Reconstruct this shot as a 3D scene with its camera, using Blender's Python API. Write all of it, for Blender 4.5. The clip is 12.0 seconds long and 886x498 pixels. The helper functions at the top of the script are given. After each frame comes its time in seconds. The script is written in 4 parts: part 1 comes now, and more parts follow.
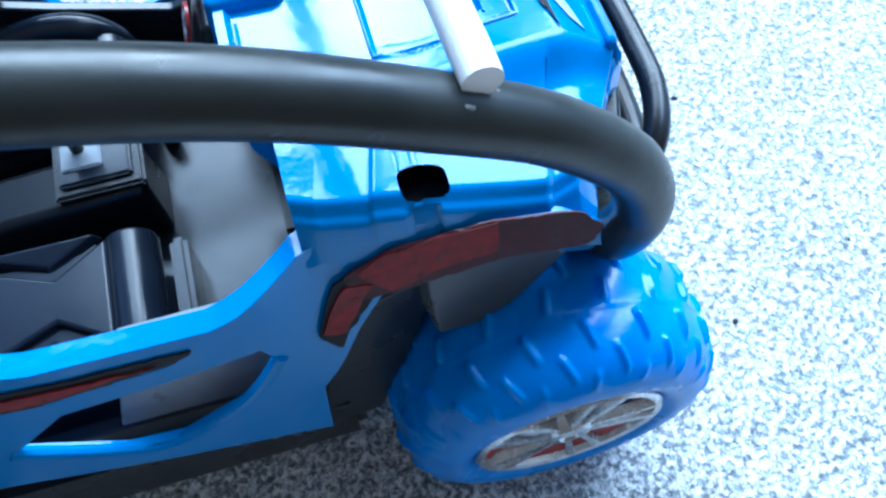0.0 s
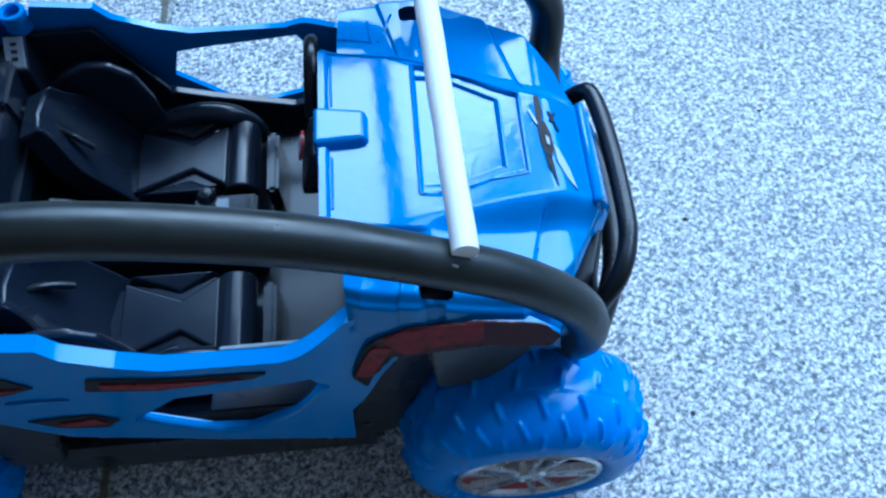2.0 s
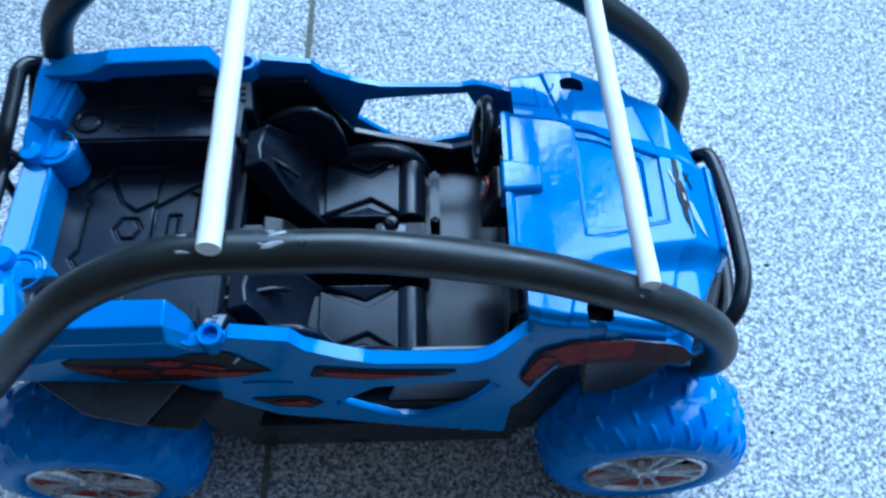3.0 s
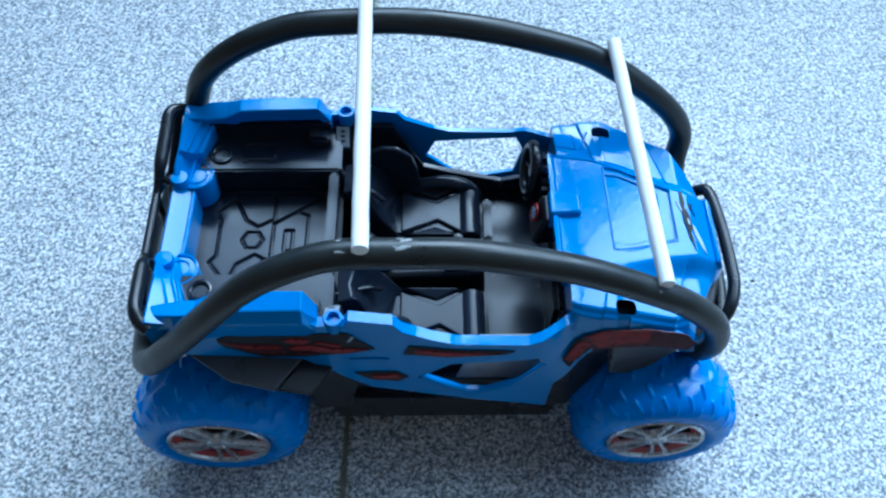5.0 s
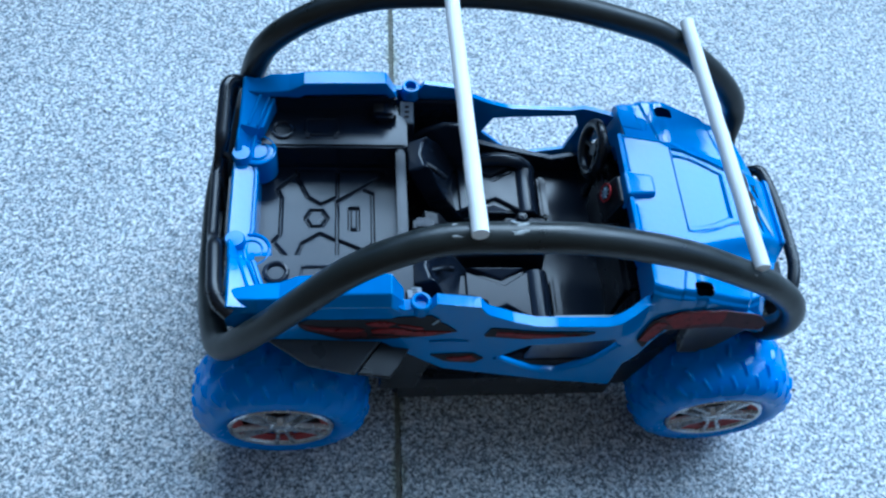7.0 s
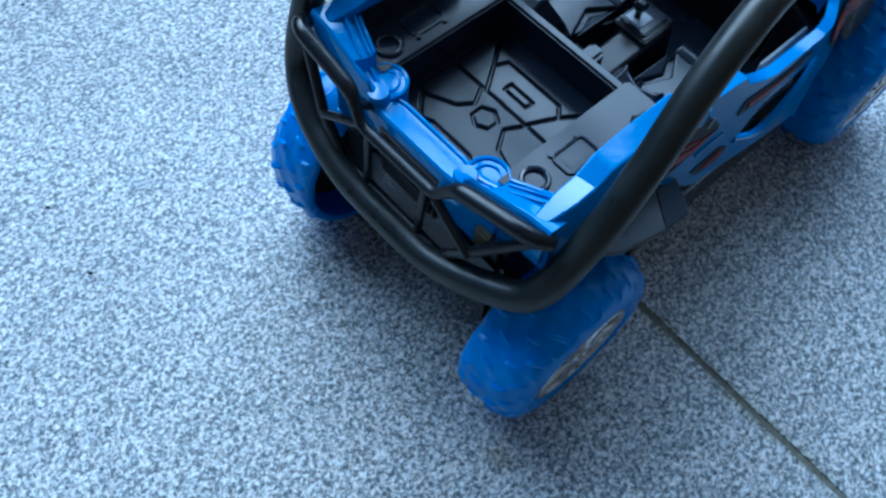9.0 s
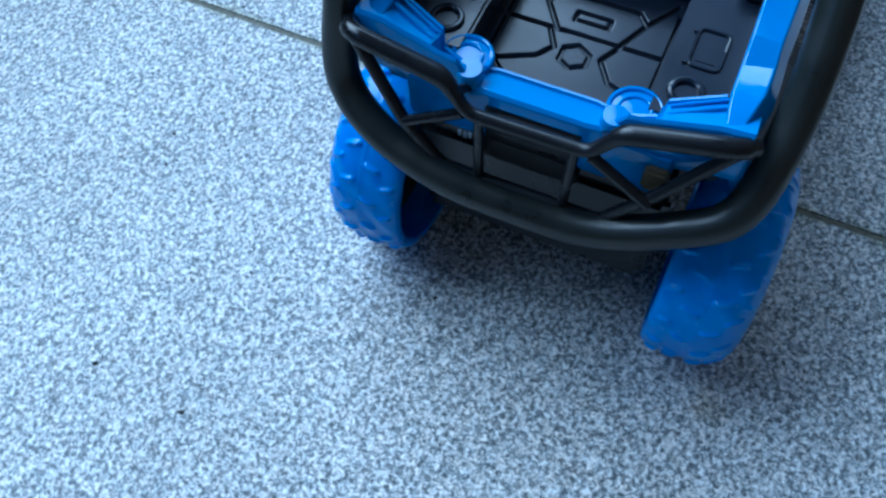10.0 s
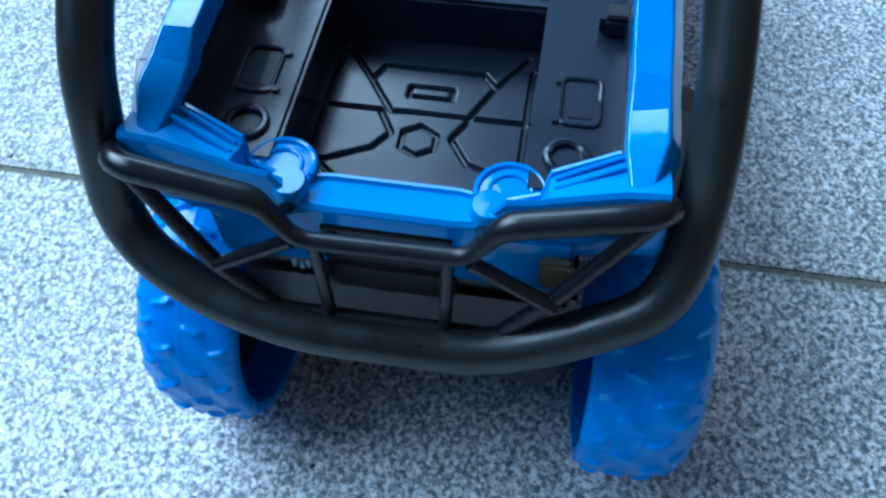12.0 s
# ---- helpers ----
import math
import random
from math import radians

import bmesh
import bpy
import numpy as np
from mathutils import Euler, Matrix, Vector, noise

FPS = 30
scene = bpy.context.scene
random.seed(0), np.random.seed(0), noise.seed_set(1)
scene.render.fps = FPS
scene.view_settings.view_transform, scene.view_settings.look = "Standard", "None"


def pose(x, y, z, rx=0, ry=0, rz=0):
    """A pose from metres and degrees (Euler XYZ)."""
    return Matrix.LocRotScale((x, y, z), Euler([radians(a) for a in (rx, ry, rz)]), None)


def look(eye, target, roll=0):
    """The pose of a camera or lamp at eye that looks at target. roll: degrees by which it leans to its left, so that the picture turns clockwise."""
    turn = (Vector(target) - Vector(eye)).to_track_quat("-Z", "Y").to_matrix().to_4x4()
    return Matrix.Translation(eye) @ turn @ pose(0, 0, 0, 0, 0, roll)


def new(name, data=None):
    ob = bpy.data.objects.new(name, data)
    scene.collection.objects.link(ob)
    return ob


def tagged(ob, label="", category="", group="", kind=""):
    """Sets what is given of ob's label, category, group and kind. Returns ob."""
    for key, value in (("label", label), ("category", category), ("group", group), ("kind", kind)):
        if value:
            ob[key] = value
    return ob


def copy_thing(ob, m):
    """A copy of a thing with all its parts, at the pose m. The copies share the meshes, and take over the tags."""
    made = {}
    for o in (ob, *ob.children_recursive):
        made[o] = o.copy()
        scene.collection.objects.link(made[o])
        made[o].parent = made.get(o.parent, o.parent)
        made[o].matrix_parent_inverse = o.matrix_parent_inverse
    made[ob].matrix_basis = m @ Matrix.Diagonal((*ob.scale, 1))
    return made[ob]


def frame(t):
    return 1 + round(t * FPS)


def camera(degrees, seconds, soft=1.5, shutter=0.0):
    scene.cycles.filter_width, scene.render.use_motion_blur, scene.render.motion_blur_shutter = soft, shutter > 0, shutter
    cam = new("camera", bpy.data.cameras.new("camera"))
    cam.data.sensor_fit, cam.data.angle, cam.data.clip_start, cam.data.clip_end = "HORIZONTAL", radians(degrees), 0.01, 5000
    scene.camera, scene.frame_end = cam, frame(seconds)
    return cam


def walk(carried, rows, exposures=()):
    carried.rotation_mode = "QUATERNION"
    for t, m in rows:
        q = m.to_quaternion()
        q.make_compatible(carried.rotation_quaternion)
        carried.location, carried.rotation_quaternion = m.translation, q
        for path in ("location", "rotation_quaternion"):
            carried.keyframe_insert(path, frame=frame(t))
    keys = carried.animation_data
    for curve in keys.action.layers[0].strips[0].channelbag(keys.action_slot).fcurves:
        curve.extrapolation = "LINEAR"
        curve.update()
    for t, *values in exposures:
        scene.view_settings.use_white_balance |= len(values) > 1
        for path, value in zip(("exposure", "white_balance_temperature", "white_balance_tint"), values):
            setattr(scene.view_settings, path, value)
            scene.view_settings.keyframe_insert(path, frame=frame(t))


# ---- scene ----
from mathutils.geometry import tessellate_polygon

cam = camera(56.10, 12.0, soft=2.4, shutter=0.15)

# eye and target in metres, roll in degrees
PATH = [
    (0, (0.04909, -0.09976, 0.18902), (0.07631, 0.01328, -0.03230), -2.73),
    (0.5, (0.05912, -0.09097, 0.19684), (0.07838, 0.02801, -0.02200), -6.70),
    (1, (0.08000, -0.10100, 0.20500), (0.07700, 0.01503, -0.01642), -7.30),
    (1.5, (0.06460, -0.11336, 0.23749), (0.05395, 0.00190, 0.01590), -7.85),
    (2, (0.06189, -0.11473, 0.24493), (0.06455, 0.00638, 0.02624), -3.88),
    (2.3, (0.05879, -0.11005, 0.24687), (0.06224, 0.01057, 0.02792), -2.08),
    (2.5, (0.05192, -0.10975, 0.24814), (0.05687, 0.01041, 0.02896), -0.83),
    (3, (0.02005, -0.13265, 0.28439), (0.02111, -0.00579, 0.06897), -0.83),
    (3.2, (0.01762, -0.13773, 0.30860), (0.02001, -0.00717, 0.09542), 0.11),
    (4.8, (0.00150, -0.16962, 0.33559), (0.00576, -0.03493, 0.12501), 0.65),
    (5, (-0.00611, -0.17305, 0.33921), (-0.00161, -0.03866, 0.12845), 1.29),
    (5.5, (-0.01351, -0.17502, 0.34774), (-0.00583, -0.04076, 0.13699), 2.82),
    (6, (-0.02666, -0.17755, 0.34259), (-0.01603, -0.04452, 0.13119), 4.53),
    (6.5, (-0.04120, -0.17408, 0.33936), (-0.02245, -0.04429, 0.12652), 7.31),
    (7, (-0.05910, -0.16441, 0.33510), (-0.03235, -0.03946, 0.12023), 10.23),
    (7.5, (-0.09184, -0.15698, 0.32250), (-0.05664, -0.03748, 0.10575), 12.17),
    (7.7, (-0.10644, -0.15053, 0.31642), (-0.06694, -0.03351, 0.09906), 12.01),
    (9.3, (-0.20573, -0.08490, 0.25423), (-0.10429, -0.02121, 0.03480), 7.50),
    (9.5, (-0.21176, -0.07677, 0.24368), (-0.10501, -0.02216, 0.02431), 7.02),
    (10, (-0.21632, -0.03537, 0.24100), (-0.11169, 0.02166, 0.02122), -4.63),
    (10.5, (-0.20246, -0.01917, 0.23277), (-0.08516, 0.02270, 0.01600), -5.97),
    (11, (-0.21046, -0.01270, 0.20892), (-0.08609, 0.02179, -0.00520), -7.46),
    (11.5, (-0.18867, -0.01229, 0.20868), (-0.04876, 0.01728, 0.00362), -7.85),
    (12, (-0.18430, -0.02597, 0.20383), (-0.04653, 0.00062, -0.00308), -1.90),
]
EXPOSURES = [(0.0, 2.10, 4300, -2), (0.4, 1.60, 4020, -2), (0.8, 1.42, 3970, -2), (1.4, 1.26, 3970, -2), (2.0, 1.22, 3990, -2),
             (3.2, 1.30, 4020, -2), (4.8, 1.39, 4250, -4), (6.0, 1.33, 4210, -4), (7.7, 1.17, 4140, -4), (9.3, 1.06, 4080, -5), (10.5, 1.17, 4120, -5), (12.0, 1.49, 4160, -5)]
walk(cam, [(t, look(eye, target, roll)) for t, eye, target, roll in PATH], EXPOSURES)

# ---------------------------------------------------------------- light
world = bpy.data.worlds.new("sky")
scene.world = world
world.use_nodes = True
wn = world.node_tree.nodes
sky = wn.new("ShaderNodeTexSky")
sky.sky_type = "NISHITA"
sky.sun_disc = False
sky.sun_elevation = radians(44.7)
sky.sun_rotation = radians(27.1)
sky.air_density, sky.dust_density = 1.0, 4.5
wn["Background"].inputs["Strength"].default_value = 0.075
world.node_tree.links.new(sky.outputs[0], wn["Background"].inputs[0])

sun_data = bpy.data.lights.new("sun", "SUN")
sun_data.energy = 2.35
sun_data.angle = radians(70)
sun_data.color = (1.0, 0.97, 0.92)
sun = new("sun", sun_data)
sun.matrix_world = look((0.46, 0.90, 1.0), (0, 0, 0))

# ---------------------------------------------------------------- materials


def material(name, base, rough=0.5, metal=0.0, coat=0.0, spec=0.5, grain=0.0, grain_scale=900.0, bump=0.0, wear=0.0, wear_scale=60.0, subsurface=0.0):
    """A painted, moulded or metal surface with fine grain and broader wear."""
    m = bpy.data.materials.new(name)
    m.use_nodes = True
    n, l = m.node_tree.nodes, m.node_tree.links
    b = n["Principled BSDF"]
    b.inputs["Base Color"].default_value = (*base, 1)
    b.inputs["Roughness"].default_value = rough
    b.inputs["Metallic"].default_value = metal
    b.inputs["Coat Weight"].default_value = coat
    b.inputs["Coat Roughness"].default_value = 0.05
    b.inputs["Coat IOR"].default_value = 1.6
    b.inputs["Specular IOR Level"].default_value = spec
    if subsurface:
        b.inputs["Subsurface Weight"].default_value = subsurface
        b.inputs["Subsurface Radius"].default_value = (0.002, 0.004, 0.012)
        b.inputs["Subsurface Scale"].default_value = 0.6
    co = n.new("ShaderNodeTexCoord")
    fine = n.new("ShaderNodeTexNoise")
    fine.inputs["Scale"].default_value = grain_scale
    fine.inputs["Detail"].default_value = 4
    broad = n.new("ShaderNodeTexNoise")
    broad.inputs["Scale"].default_value = wear_scale
    broad.inputs["Detail"].default_value = 6
    l.new(co.outputs["Object"], fine.inputs["Vector"])
    l.new(co.outputs["Object"], broad.inputs["Vector"])
    if grain or wear:
        mix = n.new("ShaderNodeMix")
        mix.data_type = "RGBA"
        mix.inputs["A"].default_value = (*[c * (1 - wear) for c in base], 1)
        mix.inputs["B"].default_value = (*[min(1, c * (1 + wear) + 0.02 * wear) for c in base], 1)
        l.new(broad.outputs["Fac"], mix.inputs["Factor"])
        l.new(mix.outputs["Result"], b.inputs["Base Color"])
        rr = n.new("ShaderNodeMapRange")
        rr.inputs["From Min"].default_value, rr.inputs["From Max"].default_value = 0.3, 0.7
        rr.inputs["To Min"].default_value = max(0.02, rough - grain)
        rr.inputs["To Max"].default_value = min(1, rough + grain)
        l.new(broad.outputs["Fac"], rr.inputs["Value"])
        l.new(rr.outputs["Result"], b.inputs["Roughness"])
    if bump:
        bp = n.new("ShaderNodeBump")
        bp.inputs["Strength"].default_value = bump
        bp.inputs["Distance"].default_value = 0.0006
        l.new(fine.outputs["Fac"], bp.inputs["Height"])
        l.new(bp.outputs["Normal"], b.inputs["Normal"])
    return m


BLUE = material("glossy_blue_plastic", (0.029, 0.206, 0.59), 0.13, coat=0.14, spec=0.42, grain=0.06, grain_scale=420, bump=0.12, wear=0.08)
TYRE = material("soft_blue_vinyl", (0.022, 0.22, 0.74), 0.27, spec=0.5, grain=0.08, bump=0.08, wear=0.1, subsurface=0.25)
BLACK = material("satin_black_plastic", (0.006, 0.007, 0.010), 0.3, spec=0.4, grain=0.08, bump=0.05, wear=0.15)
TUB = material("matte_black_plastic", (0.010, 0.014, 0.025), 0.22, spec=0.4, grain=0.06, bump=0.03, wear=0.2)
GREY = material("dark_grey_plastic", (0.062, 0.070, 0.080), 0.32, spec=0.55, grain=0.08, bump=0.1, wear=0.15)
HOSE = material("black_rubber_hose", (0.012, 0.015, 0.014), 0.38, spec=0.5, grain=0.12, grain_scale=300, bump=0.1, wear=0.25, wear_scale=90)
PAPER = material("white_paper_stick", (0.92, 0.92, 0.90), 0.65, grain=0.08, grain_scale=1500, bump=0.15, wear=0.04)
CHROME = material("chromed_plastic", (0.60, 0.61, 0.63), 0.24, metal=1.0, grain=0.08, wear=0.2, wear_scale=200)
RED = material("red_paint", (0.3, 0.016, 0.018), 0.35, grain=0.08, wear=0.25, wear_scale=300)
DECAL_RED = material("red_decal_film", (0.19, 0.008, 0.010), 0.35, spec=0.2, grain=0.1, wear=0.85, wear_scale=420)
DECAL_MAROON = material("maroon_decal_film", (0.055, 0.006, 0.010), 0.35, spec=0.2, grain=0.1, wear=0.7, wear_scale=420)
DECAL_BLACK = material("black_decal_film", (0.008, 0.008, 0.012), 0.5, spec=0.25, grain=0.08, wear=0.3)
DECAL_PALE = material("pale_decal_film", (0.42, 0.52, 0.62), 0.3, grain=0.08, wear=0.1)
PLATE = material("pale_grey_plastic", (0.27, 0.30, 0.34), 0.35, grain=0.1, wear=0.2, wear_scale=300)
GLUE = material("dried_glue", (0.30, 0.31, 0.30), 0.25, grain=0.1, bump=0.2, wear=0.3, wear_scale=400)
# near-black for sheets that paint the shade inside holes, slots and wheels
DARK = material("cavity_shade_black", (0.006, 0.006, 0.008), 0.6, grain=0.1, wear=0.3)
LAMP = material("dull_amber_plastic", (0.12, 0.10, 0.055), 0.4, grain=0.1, wear=0.3, wear_scale=400)
GRIT = material("dark_grit", (0.02, 0.018, 0.016), 0.8, grain=0.1, wear=0.3)
# brown of the unseen light blockers, picked to warm the near-side shade
BLOCKER_BROWN = material("blocker_brown", (0.065, 0.046, 0.030), 0.8, grain=0.1, bump=0.2, wear=0.12, wear_scale=6)
SOIL = material("grey_concrete", (0.2, 0.2, 0.19), 0.85, grain=0.1, bump=0.3, wear=0.2, wear_scale=3)


def granite():
    m = bpy.data.materials.new("speckled_granite")
    m.use_nodes = True
    n, l = m.node_tree.nodes, m.node_tree.links
    b = n["Principled BSDF"]
    co = n.new("ShaderNodeNewGeometry")
    fine = n.new("ShaderNodeTexNoise")
    fine.inputs["Scale"].default_value = 650
    fine.inputs["Detail"].default_value = 3
    fine.inputs["Roughness"].default_value = 0.62
    fine.inputs["Distortion"].default_value = 0.5
    grains = n.new("ShaderNodeTexVoronoi")
    grains.inputs["Scale"].default_value = 900
    bend = n.new("ShaderNodeTexNoise")
    bend.inputs["Scale"].default_value = 700
    shove = n.new("ShaderNodeVectorMath")
    shove.operation = "MULTIPLY_ADD"
    shove.inputs[1].default_value = (0.0022, 0.0022, 0.0022)
    l.new(co.outputs["Position"], bend.inputs["Vector"])
    l.new(bend.outputs["Color"], shove.inputs[0])
    l.new(co.outputs["Position"], shove.inputs[2])
    l.new(shove.outputs["Vector"], grains.inputs["Vector"])
    cell = n.new("ShaderNodeSeparateColor")
    l.new(grains.outputs["Color"], cell.inputs["Color"])
    nz = n.new("ShaderNodeMix")
    nz.data_type = "FLOAT"
    nz.inputs["Factor"].default_value = 0.22
    l.new(fine.outputs["Fac"], nz.inputs["A"])
    l.new(cell.outputs["Red"], nz.inputs["B"])
    ramp = n.new("ShaderNodeValToRGB")
    r = ramp.color_ramp
    r.elements[0].position, r.elements[0].color = 0.32, (0.075, 0.088, 0.10, 1)
    r.elements[1].position, r.elements[1].color = 0.67, (0.90, 0.90, 0.89, 1)
    e = r.elements.new(0.45)
    e.color = (0.24, 0.26, 0.28, 1)
    e = r.elements.new(0.53)
    e.color = (0.52, 0.53, 0.54, 1)
    big = n.new("ShaderNodeTexNoise")
    big.inputs["Scale"].default_value = 14
    big.inputs["Detail"].default_value = 5
    tone = n.new("ShaderNodeMapRange")
    tone.inputs["To Min"].default_value, tone.inputs["To Max"].default_value = 0.78, 1.18
    mul = n.new("ShaderNodeMix")
    mul.data_type, mul.blend_type = "RGBA", "MULTIPLY"
    mul.inputs["Factor"].default_value = 1
    l.new(co.outputs["Position"], fine.inputs["Vector"])
    l.new(co.outputs["Position"], big.inputs["Vector"])
    l.new(nz.outputs["Result"], ramp.inputs["Fac"])
    l.new(big.outputs["Fac"], tone.inputs["Value"])
    l.new(ramp.outputs["Color"], mul.inputs["A"])
    hue = n.new("ShaderNodeTexNoise")
    hue.inputs["Scale"].default_value = 260
    hue.inputs["Detail"].default_value = 2
    l.new(co.outputs["Position"], hue.inputs["Vector"])
    tint = n.new("ShaderNodeMix")
    tint.data_type = "RGBA"
    tint.inputs["A"].default_value, tint.inputs["B"].default_value = (0.90, 1.0, 1.08, 1), (1.10, 1.0, 0.90, 1)
    l.new(hue.outputs["Fac"], tint.inputs["Factor"])
    both = n.new("ShaderNodeMix")
    both.data_type, both.blend_type = "RGBA", "MULTIPLY"
    both.inputs["Factor"].default_value = 1
    l.new(tint.outputs["Result"], both.inputs["A"])
    l.new(tone.outputs["Result"], both.inputs["B"])
    l.new(both.outputs["Result"], mul.inputs["B"])
    away = n.new("ShaderNodeVectorMath")
    away.operation = "DISTANCE"
    away.inputs[1].default_value = (-0.1185, -0.067, 0.0)
    l.new(co.outputs["Position"], away.inputs[0])
    spot = n.new("ShaderNodeTexNoise")
    spot.inputs["Scale"].default_value = 160
    l.new(co.outputs["Position"], spot.inputs["Vector"])
    wob = n.new("ShaderNodeMath")
    wob.operation = "MULTIPLY_ADD"
    wob.inputs[1].default_value, wob.inputs[2].default_value = 0.009, 0.0
    l.new(spot.outputs["Fac"], wob.inputs[0])
    add = n.new("ShaderNodeMath")
    l.new(away.outputs["Value"], add.inputs[0])
    l.new(wob.outputs["Value"], add.inputs[1])
    mask = n.new("ShaderNodeMapRange")
    mask.inputs["From Min"].default_value, mask.inputs["From Max"].default_value = 0.004, 0.012
    mask.inputs["To Min"].default_value, mask.inputs["To Max"].default_value = 0.6, 0.0
    l.new(add.outputs["Value"], mask.inputs["Value"])
    stain = n.new("ShaderNodeMix")
    stain.data_type, stain.blend_type = "RGBA", "MULTIPLY"
    stain.inputs["B"].default_value = (0.62, 0.5, 0.3, 1)
    l.new(mask.outputs["Result"], stain.inputs["Factor"])
    l.new(mul.outputs["Result"], stain.inputs["A"])
    # brownish green dirt creeping out of the joints
    split = n.new("ShaderNodeSeparateXYZ")
    l.new(co.outputs["Position"], split.inputs["Vector"])
    creep = n.new("ShaderNodeTexNoise")
    creep.inputs["Scale"].default_value = 38
    creep.inputs["Detail"].default_value = 6
    creep.inputs["Roughness"].default_value = 0.7
    l.new(co.outputs["Position"], creep.inputs["Vector"])
    across = n.new("ShaderNodeMath")
    across.operation = "MULTIPLY_ADD"
    across.inputs[1].default_value, across.inputs[2].default_value = -0.0122, 0.0405
    l.new(split.outputs["Y"], across.inputs[0])
    offset = n.new("ShaderNodeMath")
    l.new(split.outputs["X"], offset.inputs[0])
    l.new(across.outputs["Value"], offset.inputs[1])
    fold = n.new("ShaderNodeMath")
    fold.operation = "PINGPONG"
    fold.inputs[1].default_value = 0.3
    l.new(offset.outputs["Value"], fold.inputs[0])
    reach = n.new("ShaderNodeMapRange")
    reach.inputs["From Min"].default_value, reach.inputs["From Max"].default_value = 0.40, 0.66
    reach.inputs["To Min"].default_value, reach.inputs["To Max"].default_value = 0.0012, 0.0068
    l.new(creep.outputs["Fac"], reach.inputs["Value"])
    near_joint = n.new("ShaderNodeMath")
    near_joint.operation = "DIVIDE"
    l.new(fold.outputs["Value"], near_joint.inputs[0])
    l.new(reach.outputs["Result"], near_joint.inputs[1])
    dirt = n.new("ShaderNodeMapRange")
    dirt.inputs["From Min"].default_value, dirt.inputs["From Max"].default_value = 0.35, 1.1
    dirt.inputs["To Min"].default_value, dirt.inputs["To Max"].default_value = 0.75, 0.0
    l.new(near_joint.outputs["Value"], dirt.inputs["Value"])
    grime = n.new("ShaderNodeMix")
    grime.data_type, grime.blend_type = "RGBA", "MULTIPLY"
    grime.inputs["B"].default_value = (0.52, 0.53, 0.36, 1)
    l.new(dirt.outputs["Result"], grime.inputs["Factor"])
    l.new(stain.outputs["Result"], grime.inputs["A"])
    l.new(grime.outputs["Result"], b.inputs["Base Color"])
    b.inputs["Roughness"].default_value = 0.5
    bp = n.new("ShaderNodeBump")
    bp.inputs["Strength"].default_value = 0.15
    bp.inputs["Distance"].default_value = 0.0004
    l.new(nz.outputs["Result"], bp.inputs["Height"])
    l.new(bp.outputs["Normal"], b.inputs["Normal"])
    return m


GRANITE = granite()
GROUT = material("dirty_grout", (0.155, 0.15, 0.115), 0.9, grain=0.1, grain_scale=900, bump=0.5, wear=0.85, wear_scale=420)

# ---------------------------------------------------------------- building helpers (shapes in decimetres)
DM = 0.1


def part(name, bm, mat, parent=None, label="", smooth=True, bevel=0.0, angle=35):
    """Links a bmesh, drawn in decimetres, as one mesh object under its thing."""
    bmesh.ops.recalc_face_normals(bm, faces=bm.faces)
    bmesh.ops.scale(bm, vec=(DM, DM, DM), verts=bm.verts)
    me = bpy.data.meshes.new(name)
    bm.to_mesh(me)
    bm.free()
    me.materials.append(mat)
    if smooth:
        me.shade_smooth()
        me.set_sharp_from_angle(angle=radians(angle))
    ob = new(name, me)
    if parent is not None:
        ob.parent = parent
    if label:
        tagged(ob, label)
    if bevel:
        mod = ob.modifiers.new("rounded_edges", "BEVEL")
        mod.width, mod.segments, mod.limit_method, mod.angle_limit = bevel * DM, 2, "ANGLE", radians(30)
        mod.harden_normals = True
    return ob


def repeat(ob, parent, m):
    """One more object on the same mesh, at the pose m (metres) under parent."""
    o = new(ob.name.split(".")[0], ob.data)
    o.parent = parent
    o.matrix_basis = m
    for key in ("label",):
        if key in ob:
            o[key] = ob[key]
    return o


def box(x0, x1, y0, y1, z0, z1, bevel=0.0, m=None, seg=2, bm=None):
    bm = bm or bmesh.new()
    vs = bmesh.ops.create_cube(bm, size=1)["verts"]
    bmesh.ops.scale(bm, vec=(x1 - x0, y1 - y0, z1 - z0), verts=vs)
    bmesh.ops.translate(bm, vec=((x0 + x1) / 2, (y0 + y1) / 2, (z0 + z1) / 2), verts=vs)
    if bevel:
        es = list({e for v in vs for e in v.link_edges})
        vs = list({v for f in bmesh.ops.bevel(bm, geom=es, offset=bevel, segments=seg, affect="EDGES")["faces"] for v in f.verts} | {v for v in vs if v.is_valid})
    if m is not None:
        bmesh.ops.transform(bm, matrix=m, verts=vs)
    return bm


def hull(bottom, top):
    """A solid between two rings of points of equal count."""
    bm = bmesh.new()
    a = [bm.verts.new(p) for p in bottom]
    b = [bm.verts.new(p) for p in top]
    n = len(a)
    bm.faces.new(a[::-1])
    bm.faces.new(b)
    for i in range(n):
        bm.faces.new((a[i], a[(i + 1) % n], b[(i + 1) % n], b[i]))
    return bm


